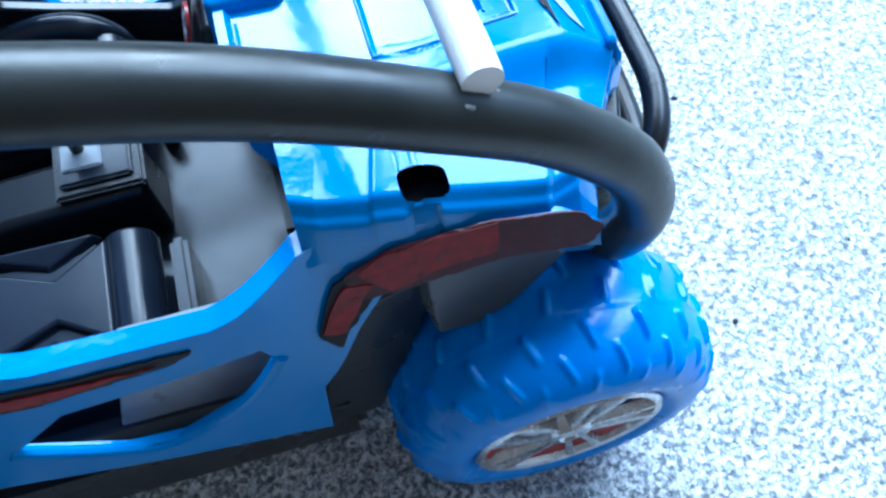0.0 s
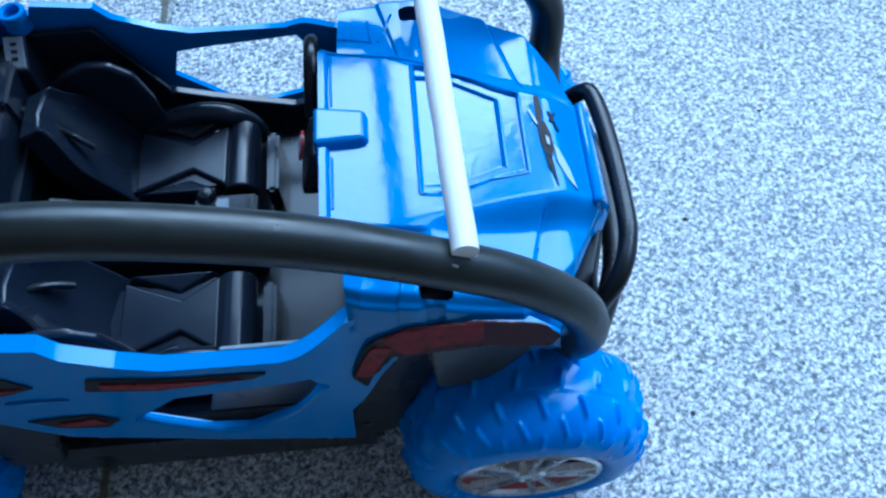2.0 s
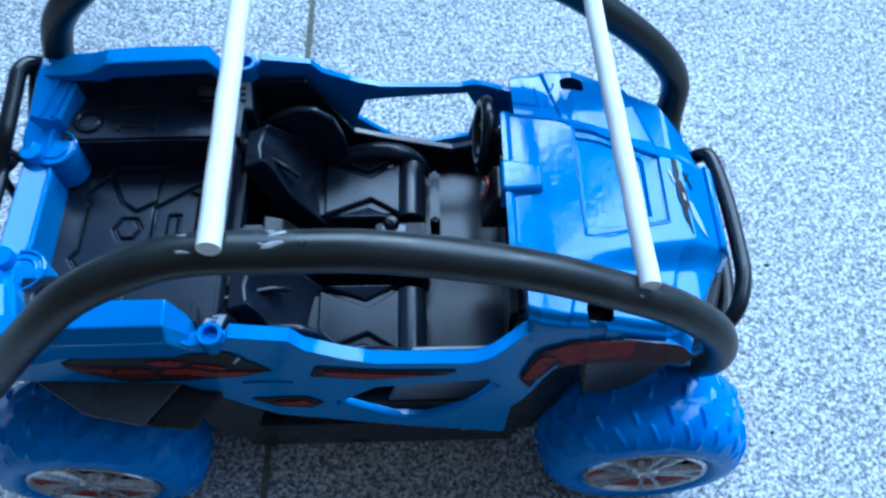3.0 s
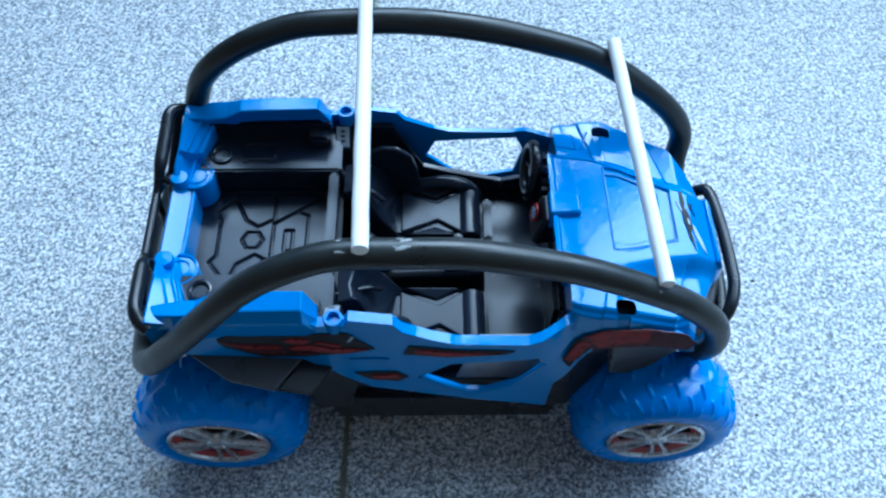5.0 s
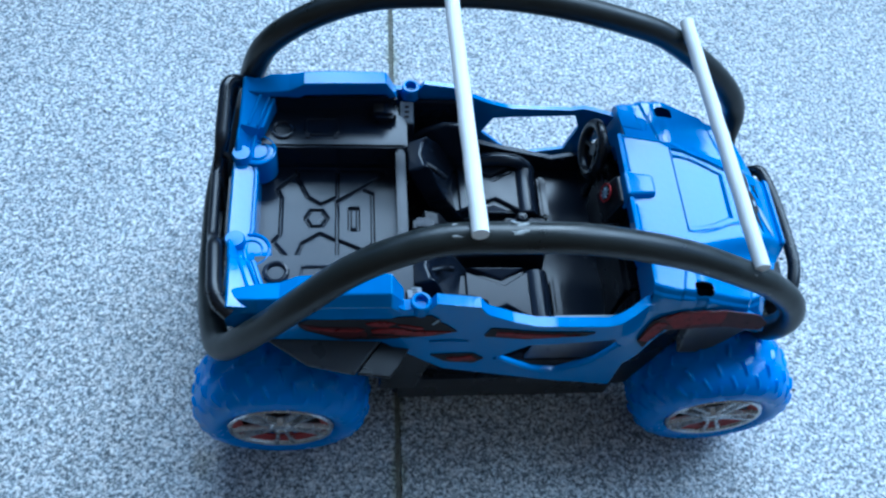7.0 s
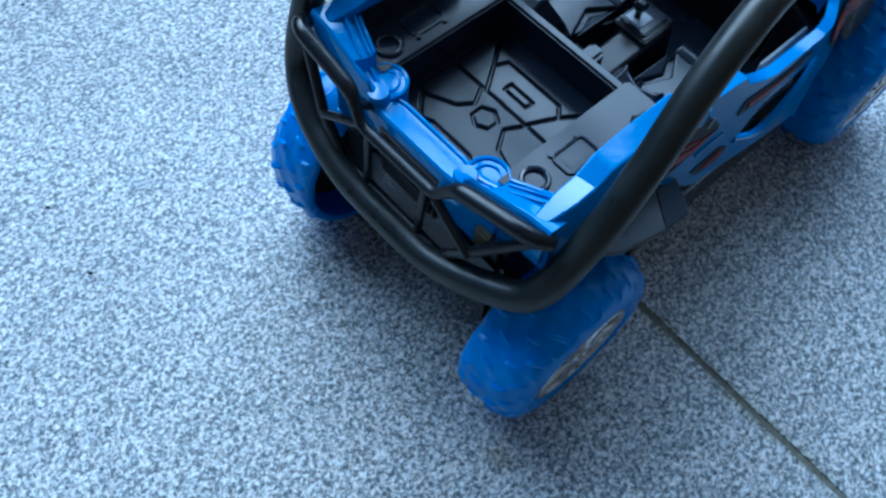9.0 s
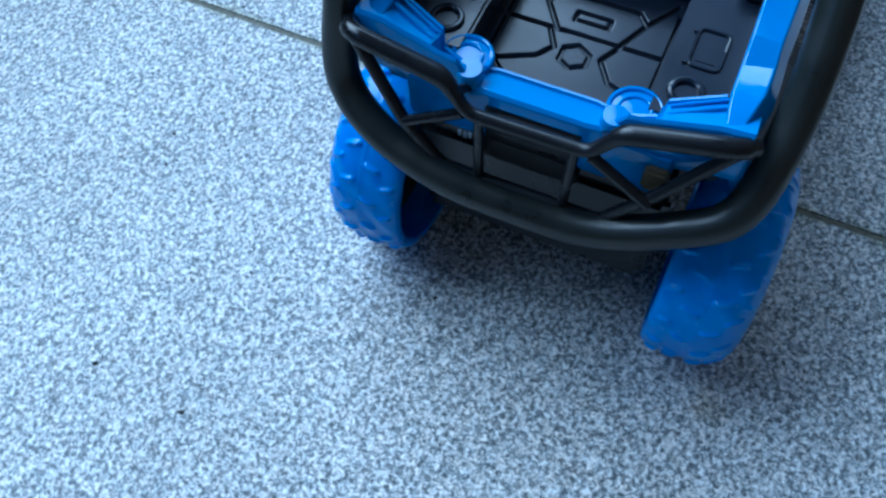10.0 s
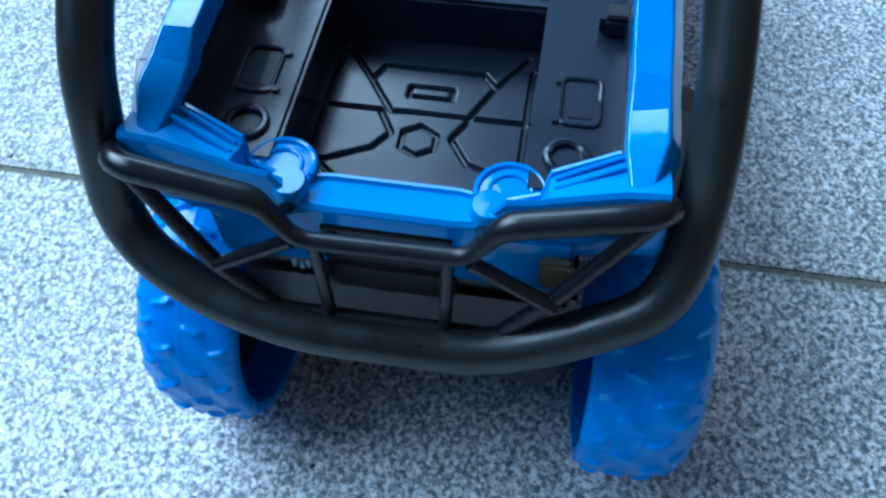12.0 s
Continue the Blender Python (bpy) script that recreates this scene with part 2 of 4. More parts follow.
def panel(outline, holes, front, back, cuts=()):
    """A plate with openings; front and back turn a point (a, b) of the outline into a place."""
    flat = bmesh.new()
    loops = [outline, *holes]
    pts = [flat.verts.new((a, b, 0)) for lp in loops for a, b in lp]
    for t in tessellate_polygon([[Vector((a, b, 0)) for a, b in lp] for lp in loops]):
        flat.faces.new([pts[i] for i in t])
    for c in cuts:
        bmesh.ops.bisect_plane(flat, geom=flat.verts[:] + flat.edges[:] + flat.faces[:], plane_co=(c, 0, 0), plane_no=(1, 0, 0), dist=1e-5)
    bm = bmesh.new()
    fv = {v: bm.verts.new(front(v.co.x, v.co.y)) for v in flat.verts}
    bv = {v: bm.verts.new(back(v.co.x, v.co.y)) for v in flat.verts}
    for f in flat.faces:
        bm.faces.new([fv[v] for v in f.verts])
        bm.faces.new([bv[v] for v in reversed(f.verts)])
    for e in flat.edges:
        if len(e.link_faces) == 1:
            a, b = e.verts
            bm.faces.new((fv[a], fv[b], bv[b], bv[a]))
    flat.free()
    bmesh.ops.dissolve_limit(bm, angle_limit=radians(0.5), verts=bm.verts, edges=bm.edges)
    return bm


def spline(points, steps=10, closed=False):
    """Points along a smooth curve through the given ones."""
    p = [Vector(q) for q in points]
    n = len(p)
    out = []
    for i in range(n if closed else n - 1):
        if closed:
            a, b, c, d = p[i - 1], p[i], p[(i + 1) % n], p[(i + 2) % n]
        else:
            a, b, c, d = p[max(i - 1, 0)], p[i], p[i + 1], p[min(i + 2, n - 1)]
        for s in range(steps):
            t = s / steps
            out.append(0.5 * (2 * b + (c - a) * t + (2 * a - 5 * b + 4 * c - d) * t * t + (3 * b - a - 3 * c + d) * t ** 3))
    if not closed:
        out.append(p[-1])
    return out


def tube(points, radius, sides=14, closed=False, bm=None, flat=1.0):
    """A round bar along points; radius may be one number or one for each point."""
    bm = bm or bmesh.new()
    n = len(points)
    rad = radius if isinstance(radius, (list, tuple)) else [radius] * n
    normal = None
    rings = []
    for i in range(n):
        a = points[i - 1] if (i or closed) else points[0]
        b = points[(i + 1) % n] if (i < n - 1 or closed) else points[-1]
        d = (Vector(b) - Vector(a)).normalized()
        if normal is None:
            normal = d.orthogonal().normalized()
        normal = (normal - d * normal.dot(d)).normalized()
        side = d.cross(normal)
        rings.append([bm.verts.new(Vector(points[i]) + rad[i] * (math.cos(2 * math.pi * k / sides) * normal + flat * math.sin(2 * math.pi * k / sides) * side)) for k in range(sides)])
    last = n if closed else n - 1
    for i in range(last):
        r, q = rings[i], rings[(i + 1) % n]
        for k in range(sides):
            bm.faces.new((r[k], r[(k + 1) % sides], q[(k + 1) % sides], q[k]))
    if not closed:
        bm.faces.new(rings[0][::-1])
        bm.faces.new(rings[-1])
    return bm


def lathe(profile, axis_point, steps=48, bm=None, closed=True):
    """Turns a profile of (radius, y) round the y axis through axis_point."""
    bm = bm or bmesh.new()
    ox, oy, oz = axis_point
    rings = []
    for k in range(steps):
        a = 2 * math.pi * k / steps
        rings.append([bm.verts.new((ox + r * math.cos(a), oy + y, oz + r * math.sin(a))) for r, y in profile])
    n = len(profile)
    for k in range(steps):
        r, q = rings[k], rings[(k + 1) % steps]
        for i in range(n if closed else n - 1):
            j = (i + 1) % n
            bm.faces.new((r[i], r[j], q[j], q[i]))
    return bm


def smooth(a, b, t):
    t = max(0.0, min(1.0, (t - a) / (b - a)))
    return t * t * (3 - 2 * t)


def bent(points, r, steps=5):
    """A path of straight runs with rounded corners of about radius r."""
    p = [Vector(q) for q in points]
    out = [p[0]]
    for a, b, c in zip(p, p[1:], p[2:]):
        d, e = (a - b), (c - b)
        k = min(r, 0.45 * d.length, 0.45 * e.length)
        q0, q1 = b + d.normalized() * k, b + e.normalized() * k
        for i in range(steps + 1):
            t = i / steps
            out.append((1 - t) ** 2 * q0 + 2 * t * (1 - t) * b + t * t * q1)
    out.append(p[-1])
    return out


# ---------------------------------------------------------------- floor and unseen light blockers
ground = part("ground", box(-4000, 4000, -4000, 4000, -1.2, -0.6), SOIL, smooth=False)
tagged(ground, "plain grey concrete ground under and around the tiles", "ground", kind="structure")

floor = new("floor", None)
tagged(floor, "large speckled grey granite floor tiles with dirty joints", "floor", kind="structure")
part("grout", box(-26, 26, -22, 22, -0.6, -0.003), GROUT, floor, "dark dirty grout bed", smooth=False)
TILE, GAP = 6.0, 0.019
tile_mesh = part("tile", box(GAP / 2, TILE - GAP / 2, GAP / 2, TILE - GAP / 2, -0.1, 0.0, bevel=0.003), GRANITE, floor, smooth=False)
turn = pose(0, 0, 0, 0, 0, -0.7)
tile_mesh.matrix_basis = turn @ Matrix.Translation(Vector((-0.405, -2.7, 0)) * DM)
for i in range(-4, 4):
    for j in range(-3, 4):
        if (i, j) != (0, 0):
            repeat(tile_mesh, floor, turn @ Matrix.Translation(Vector((-0.405 + i * TILE, -2.7 + j * TILE, 0)) * DM))

# walls added out of view; their heights set how much sky reaches the car
for name, b in (("blocker_south", (-22, 22, -4.0, -2.6, -0.6, 32)), ("blocker_north", (-22, 22, 10.0, 11.4, -0.6, 7.0)), ("blocker_west", (-22, -20.6, -2.6, 10.0, -0.6, 22)), ("blocker_east", (20.6, 22, -2.6, 10.0, -0.6, 3))):
    tagged(part(name, box(*b), BLOCKER_BROWN, smooth=False), "unseen dark brown wall added to block sky light", "wall", kind="structure")

# slab added out of view to cut light from overhead
tagged(part("ceiling", box(-22, 13, -4.0, 13, 27, 28.5), BLOCKER_BROWN, smooth=False), "unseen dark brown slab added overhead to block sky light", "ceiling", kind="structure")
# columns added out of view; the right one darkens the hood's reflection
for x, half in ((-14, 0.9), (10.5, 1.0)):
    tagged(part("reflection_blocker", box(x - half, x + half, 11.6, 13, -0.6, 27, bevel=0.1), BLOCKER_BROWN), "unseen dark brown square column added to shape reflections on the hood", "column", kind="structure")

# ---------------------------------------------------------------- toy car
car = new("toy_car", None)
tagged(car, "blue and black plastic toy buggy with rubber hose roll bars", "toy car")


def side_y(x, z):
    """How far out the side stands; it leans in under the hood's edge."""
    high = smooth(0.55, 0.75, z)
    f = smooth(0.30, 0.46, x) * high + smooth(0.42, 0.55, x) * (1 - high)
    return (0.48 + 0.10 * (0.86 - z)) * (1 - f) + (0.41 + 0.30 * (0.88 - z)) * f


# side panels with the door opening
SIDE = [(-0.98, 0.93), (-0.86, 0.945), (-0.72, 0.975), (-0.47, 0.985), (-0.43, 0.945), (-0.34, 0.95), (-0.325, 0.98), (-0.18, 0.955),
        (-0.15, 0.91), (-0.05, 0.858), (0.03, 0.830), (0.275, 0.822), (0.33, 0.840), (0.395, 0.856), (0.415, 0.864), (0.45, 0.862), (0.60, 0.85), (0.82, 0.785), (0.90, 0.735),
        (0.90, 0.705), (0.80, 0.738), (0.60, 0.750), (0.53, 0.738), (0.475, 0.675), (0.425, 0.60), (0.394, 0.555), (0.382, 0.39), (0.10, 0.445), (-0.27, 0.545), (-0.34, 0.60),
        (-0.45, 0.70), (-0.50, 0.745), (-0.86, 0.775), (-0.98, 0.785)]
DOOR = [(-0.085, 0.62), (0.02, 0.70), (0.18, 0.712), (0.325, 0.73), (0.345, 0.68), (0.267, 0.58), (0.15, 0.515), (0.062, 0.525)]
DOOR_FAR = [(-0.065, 0.655), (-0.03, 0.755), (0.05, 0.765), (0.30, 0.783), (0.335, 0.70), (0.31, 0.53), (0.15, 0.49), (0.062, 0.515)]
CUTS = [0.30 + 0.02 * k for k in range(13)]
for s in (-1, 1):
    bm = panel(SIDE, [DOOR if s < 0 else DOOR_FAR], lambda a, b: (a, s * side_y(a, b), b), lambda a, b: (a, s * (side_y(a, b) - 0.016 - (0.022 if s < 0 else 0.004) * smooth(0.74, 0.84, b)), b), CUTS)
    part("side_panel", bm, BLUE, car, "glossy blue side panel with a slanted door opening", bevel=0.015)
    lip = [(0.350, 0.685), (0.270, 0.578), (0.150, 0.508), (0.062, 0.518), (-0.092, 0.618)]
    if s < 0:
        part("door_lip", tube(spline([(a, s * (side_y(a, b) - 0.004), b) for a, b in lip], 5), 0.012, 10), BLUE, car, "rounded blue lip under the door opening")
    crease = [(-0.335, s * (side_y(-0.335, 0.742) + 0.002), 0.742), (-0.27, s * (side_y(-0.27, 0.745) + 0.003), 0.745), (-0.20, s * (side_y(-0.20, 0.738) + 0.002), 0.738)]
    part("side_crease", tube(spline(crease, 4), 0.004, 8), BLUE, car)
    # screw lug on the shoulder
    ring = lathe([(0.020, -0.03), (0.020, 0.024), (0.023, 0.028), (0.030, 0.028), (0.033, 0.024), (0.033, -0.03)], (0, 0, 0), 24)
    bmesh.ops.rotate(ring, cent=(0, 0, 0), matrix=Matrix.Rotation(radians(90), 3, "X"), verts=ring.verts)
    bmesh.ops.translate(ring, vec=(-0.375, s * 0.45, 0.942), verts=ring.verts)
    part("screw_socket", ring, BLUE, car, "round blue screw socket")
    bm = lathe([(0.0, 0.0), (0.0235, 0.0), (0.0235, 0.01), (0.0, 0.01)], (0, 0, 0), 16)
    bmesh.ops.rotate(bm, cent=(0, 0, 0), matrix=Matrix.Rotation(radians(90), 3, "X"), verts=bm.verts)
    bmesh.ops.translate(bm, vec=(-0.375, s * 0.45, 0.935), verts=bm.verts)
    # black disc painting the shade down the socket
    part("screw_hole_shade", bm, DARK, car)

# hood: a moulded surface over a tapering outline
HOOD_R, HOOD_F = 0.385, 1.03
HOLE_Y = (0.378, 0.396)


def hood_width(x, far=False):
    """Half the width of the hood; the far side stands a little wider."""
    if far:
        pts = [(0.385, 0.430), (0.42, 0.447), (0.528, 0.464), (0.641, 0.467), (0.79, 0.444), (0.90, 0.405), (0.97, 0.295), (1.03, 0.13)]
    else:
        pts = [(0.385, 0.393), (0.42, 0.402), (0.64, 0.412), (0.80, 0.408), (0.86, 0.382), (0.93, 0.305), (1.0, 0.175), (1.03, 0.12)]
    for (a, p), (b, q) in zip(pts, pts[1:]):
        if x <= b:
            return p + (q - p) * (x - a) / (b - a)
    return pts[-1][1]


def hood_height(x, y, w):
    u = abs(y)
    z = 0.955 - 0.20 * (x - 0.4) - 0.05 * smooth(0.9, 1.05, x)
    core = 0.225 - 0.10 * smooth(0.45, 1.0, x)
    z -= 0.045 * smooth(core, core + 0.035 + 0.05 * smooth(0.45, 0.9, x), u) * smooth(0.52, 0.85, x)
    z -= 0.010 * smooth(0.235, 0.247, u) * (1 - smooth(0.58, 0.62, x))
    # sunk panel with a second step ahead
    pw = 0.186 - 0.07 * smooth(0.64, 0.86, x)
    up = abs(y - 0.028)
    inside = smooth(0.597, 0.607, x) * (1 - smooth(0.845, 0.855, x)) * (1 - smooth(pw - 0.009, pw + 0.001, up))
    z -= 0.006 * inside
    z += 0.005 * 4 * inside * (1 - inside)
    inner = inside * (1 - smooth(0.792, 0.804, x)) * (1 - smooth(pw - 0.036, pw - 0.028, up))
    z -= 0.007 * inner
    z += 0.004 * 4 * inner * (1 - inner) * inside
    # seam ahead on the wings
    seam = 0.87 - 0.055 * (u - 0.185) / 0.19
    if u > core:
        z -= 0.009 * smooth(seam - 0.007, seam + 0.007, x) * smooth(core + 0.01, core + 0.06, u)
    # raised ledge at the rear
    z += 0.011 * (1 - smooth(0.40, 0.408, x)) * (1 - smooth(0.235, 0.24, u))
    # wing facets
    if u > 0.25:
        q = x + 0.25 * (u - 0.34)
        z -= 0.11 * max(0.0, min(0.075, q - 0.47)) * (1 - smooth(0.545, 0.555, q)) * smooth(0.25, 0.262, u)
    z -= (0.010 if y < 0 else 0.026) * smooth(0.24, 0.40, u) * (1 - smooth(0.46, 0.62, x))
    z -= 0.022 * smooth(0.93, 1.0, u / w) ** 2
    return z


bm = bmesh.new()
NX, NY = 260, 271
grid = []
for i in range(NX + 1):
    x = HOOD_R + (HOOD_F - HOOD_R) * i / NX
    near_w, far_w = hood_width(x), hood_width(x, True)
    row = []
    for j in range(NY + 1):
        v = -1 + 2 * j / NY
        w = far_w if v > 0 else near_w
        xs = x + 0.042 * smooth(0.232, 0.244, abs(v * w)) * (1 - smooth(0.385, 0.60, x))
        row.append(bm.verts.new((xs, v * w, hood_height(xs, v * w, w))))
    grid.append(row)
for i in range(NX):
    for j in range(NY):
        c = (grid[i][j].co + grid[i + 1][j + 1].co) / 2
        if ((c.x - 0.616) / 0.036) ** 4 + ((abs(c.y) - HOLE_Y[c.y > 0]) / 0.025) ** 4 < 1:
            continue
        bm.faces.new((grid[i][j], grid[i + 1][j], grid[i + 1][j + 1], grid[i][j + 1]))
for e in bm.edges:
    if len(e.link_faces) == 1:
        for v in e.verts:
            dx, dy = (v.co.x - 0.616) / 0.036, (abs(v.co.y) - HOLE_Y[v.co.y > 0]) / 0.025
            f = (dx ** 4 + dy ** 4) ** 0.25
            if 0.5 < f < 1.35 and abs(v.co.y) < 0.43:
                sy = 1 if v.co.y > 0 else -1
                v.co.x, v.co.y = 0.616 + 0.036 * dx / f, sy * (HOLE_Y[v.co.y > 0] + 0.025 * dy / f)
edge = [r[0] for r in grid] + grid[-1][1:-1] + [r[-1] for r in reversed(grid)]


def skirt(v, k):
    """The rounded edge of the hood, turning down onto the side panel."""
    x, y, z = v.co
    s = 1 if y > 0 else -1
    f = 1 - smooth(0.86, 0.93, x)
    drop = (0.005, 0.013, 0.075)[k]
    out = (0.006, 0.009, 0.0)[k]
    ya = y + s * out
    if k == 2:
        yb = s * (side_y(x, z - drop) + 0.003) if abs(y) > 0.3 else y
        ya = yb * f + y * 1.012 * (1 - f)
        drop = drop * f + 0.055 * (1 - f)
    return (x + (0.02 if x > 1.0 and k == 2 else 0), ya, z - drop)


chain = [edge]
for k in range(3):
    chain.append([bm.verts.new(skirt(v, k)) for v in edge])
for a, b in zip(chain, chain[1:]):
    for k in range(len(edge) - 1):
        bm.faces.new((a[k], a[k + 1], b[k + 1], b[k]))
back = [r for r in grid[0]]
under = [bm.verts.new((v.co.x + 0.004, v.co.y, v.co.z - 0.06 - 0.10 * smooth(0.22, 0.25, abs(v.co.y)))) for v in back]
for k in range(len(back) - 1):
    bm.faces.new((back[k], back[k + 1], under[k + 1], under[k]))
part("hood", bm, BLUE, car, "glossy blue moulded hood with a sunk panel", angle=40)

BEADS = [[(0.412, 0.228), (0.412, 0.078)], [(0.412, -0.066), (0.412, -0.20)], [(0.392, 0.236), (0.56, 0.236), (0.64, 0.226)],
         [(0.599, 0.214), (0.66, 0.210), (0.852, 0.140), (0.850, -0.090), (0.60, -0.156), (0.599, 0.214)], [(0.802, 0.118), (0.800, -0.074)],
         [(0.430, 0.300), (0.508, 0.296), (0.500, 0.385)], [(0.525, 0.300), (0.560, 0.395)], [(0.812, 0.40), (0.872, 0.20)], [(0.850, -0.262), (0.878, -0.172)], [(1.005, 0.13), (1.008, -0.12)]]
for line in BEADS:
    pts = []
    for (ax, ay), (bx, by) in zip(line, line[1:]):
        n = max(2, int(math.hypot(bx - ax, by - ay) / 0.012))
        pts += [(ax + (bx - ax) * k / n, ay + (by - ay) * k / n) for k in range(n)]
    pts.append(line[-1])
    part("hood_bead", tube([Vector((a, b, hood_height(a, b, hood_width(a, b > 0)) + 0.0005)) for a, b in pts], 0.0034, 8), BLUE, car)

# nose lip and raised block at the rear of the hood
part("hood_lip", hull([(0.99, -0.15, 0.70), (1.045, -0.14, 0.70), (1.045, 0.14, 0.70), (0.99, 0.15, 0.70)], [(1.0, -0.152, 0.812), (1.022, -0.137, 0.803), (1.022, 0.137, 0.803), (1.0, 0.152, 0.812)]), BLUE, car, bevel=0.012)
bm = hull([(0.37, -0.062, 0.90), (0.50, -0.032, 0.90), (0.50, 0.062, 0.90), (0.37, 0.068, 0.90)],
          [(0.375, -0.045, 0.985), (0.49, -0.025, 0.962), (0.49, 0.055, 0.962), (0.375, 0.058, 0.985)])
part("hood_block", bm, BLUE, car, bevel=0.012)
for s in (-1, 1):
    hx = [(0.040 * math.copysign(abs(math.cos(a)) ** 0.6, math.cos(a)), 0.028 * math.copysign(abs(math.sin(a)) ** 0.6, math.sin(a))) for a in [2 * math.pi * k / 20 for k in range(20)]]
    # black plug under the hood hole in place of its shade
    part("hood_hole_shade", hull([(0.616 + a * 1.15, s * (HOLE_Y[s > 0] + b * 1.15), 0.80) for a, b in hx], [(0.616 + a * 1.05, s * (HOLE_Y[s > 0] + b * 1.05), 0.84) for a, b in hx]), DARK, car)

# tail rail round the cargo bed
HALF = [(0.47, -0.878, 0.965, -0.990, 0.984), (0.40, -0.870, 0.955, -0.992, 0.980), (0.275, -0.912, 0.926, -1.000, 0.950), (0.262, -0.938, 0.895, -1.003, 0.947),
        (0.205, -0.948, 0.880, -1.006, 0.940), (0.158, -0.937, 0.868, -1.018, 0.884), (0.12, -0.928, 0.866, -1.020, 0.881)]
bm = bmesh.new()
rows = []
for y, xi, zi, xo, zo in [(-y, *q) for y, *q in HALF] + [(y, *q) for y, *q in reversed(HALF)]:
    sec = [(xi, zi - 0.13), (xi, zi), (xi - 0.004, zi + 0.006), (xi - 0.012, zi + 0.006), (xi - 0.016, zi - 0.001), (xi - 0.030, zi + 0.001), (xo + 0.008, zo), (xo, zo - 0.008), (xo - 0.012, zo - 0.06), (xo - 0.012, zo - 0.15)]
    rows.append([bm.verts.new((x, y, z)) for x, z in sec])
for a, b in zip(rows, rows[1:]):
    for k in range(len(a)):
        bm.faces.new((a[k], a[(k + 1) % len(a)], b[(k + 1) % len(a)], b[k]))
bm.faces.new(rows[0])
bm.faces.new(rows[-1][::-1])
part("tail_rail", bm, BLUE, car, "glossy blue stepped tail rail", bevel=0.004)
for s in (-1, 1):
    bm = lathe([(0.0, -0.12), (0.064, -0.12), (0.065, -0.010), (0.062, -0.003), (0.054, -0.001), (0.0, -0.001)], (0, 0, 0), 40, closed=False)
    bmesh.ops.rotate(bm, cent=(0, 0, 0), matrix=Matrix.Rotation(radians(90), 3, "X"), verts=bm.verts)
    for r, half, thick in ((0.061, 105, 0.006), (0.038, 120, 0.004)):
        tube([Vector((r * math.cos(a), r * math.sin(a), 0.0)) for a in [radians(-half + 2 * half * k / 30) for k in range(31)]], thick, 8, bm=bm)
    bmesh.ops.translate(bm, vec=(-0.934, s * 0.209, 0.880), verts=bm.verts)
    part("rail_boss", bm, BLUE, car, "half-round ridged blue boss on the tail rail")
    bm = lathe([(0.0, -0.09), (0.034, -0.09), (0.034, 0.006), (0.030, 0.012), (0.0, 0.013)], (0, 0, 0), 24, closed=False)
    bmesh.ops.rotate(bm, cent=(0, 0, 0), matrix=Matrix.Rotation(radians(90), 3, "X"), verts=bm.verts)
    bmesh.ops.translate(bm, vec=(-0.988, s * 0.178, 0.898), verts=bm.verts)
    part("rail_post", bm, BLUE, car, "round blue post at the outer edge of the tail rail")
    for off in (0.022,):
        line = [(-0.914 - off, s * 0.283, 0.931), (-0.896 - off, s * 0.33, 0.944), (-0.872 - off, s * 0.395, 0.960)]
        part("rail_rib", tube(spline(line, 4), 0.005, 8), BLUE, car)
    pts = [(-0.965, s * 0.283, 0.940), (-0.948, s * 0.33, 0.952), (-0.925, s * 0.395, 0.970)]
    part("rail_rib", tube(spline(pts, 4), 0.005, 8), BLUE, car)
    bm = bmesh.new()
    rows = []
    for x, yi, yo, zi, zo in [(-0.988, 0.405, 0.462, 0.978, 0.965), (-0.89, 0.392, 0.487, 0.985, 1.008), (-0.822, 0.392, 0.487, 0.995, 1.012), (-0.765, 0.390, 0.482, 1.033, 1.030), (-0.66, 0.388, 0.485, 1.042, 1.034), (-0.47, 0.390, 0.484, 1.046, 1.034), (-0.430, 0.40, 0.473, 0.965, 0.955)]:
        rows.append([bm.verts.new(p) for p in ((x, s * yi, zi - 0.06), (x, s * yi, zi), (x, s * (yo - 0.026), zo), (x, s * yo, zo - 0.045), (x, s * (yo - 0.004), zo - 0.14))])
    for a, b in zip(rows, rows[1:]):
        for k in range(5):
            bm.faces.new((a[k], a[(k + 1) % 5], b[(k + 1) % 5], b[k]))
    bm.faces.new(rows[0])
    bm.faces.new(rows[-1][::-1])
    part("quarter_cap", bm, BLUE, car, "faceted glossy blue shoulder beside the bed", bevel=0.006, angle=18)
    y0, y1 = sorted((s * 0.388, s * 0.402))
    part("bed_side", box(-0.90, -0.43, y0, y1, 0.80, 0.965, bevel=0.004), TUB, car, "black inner side of the cargo bed")

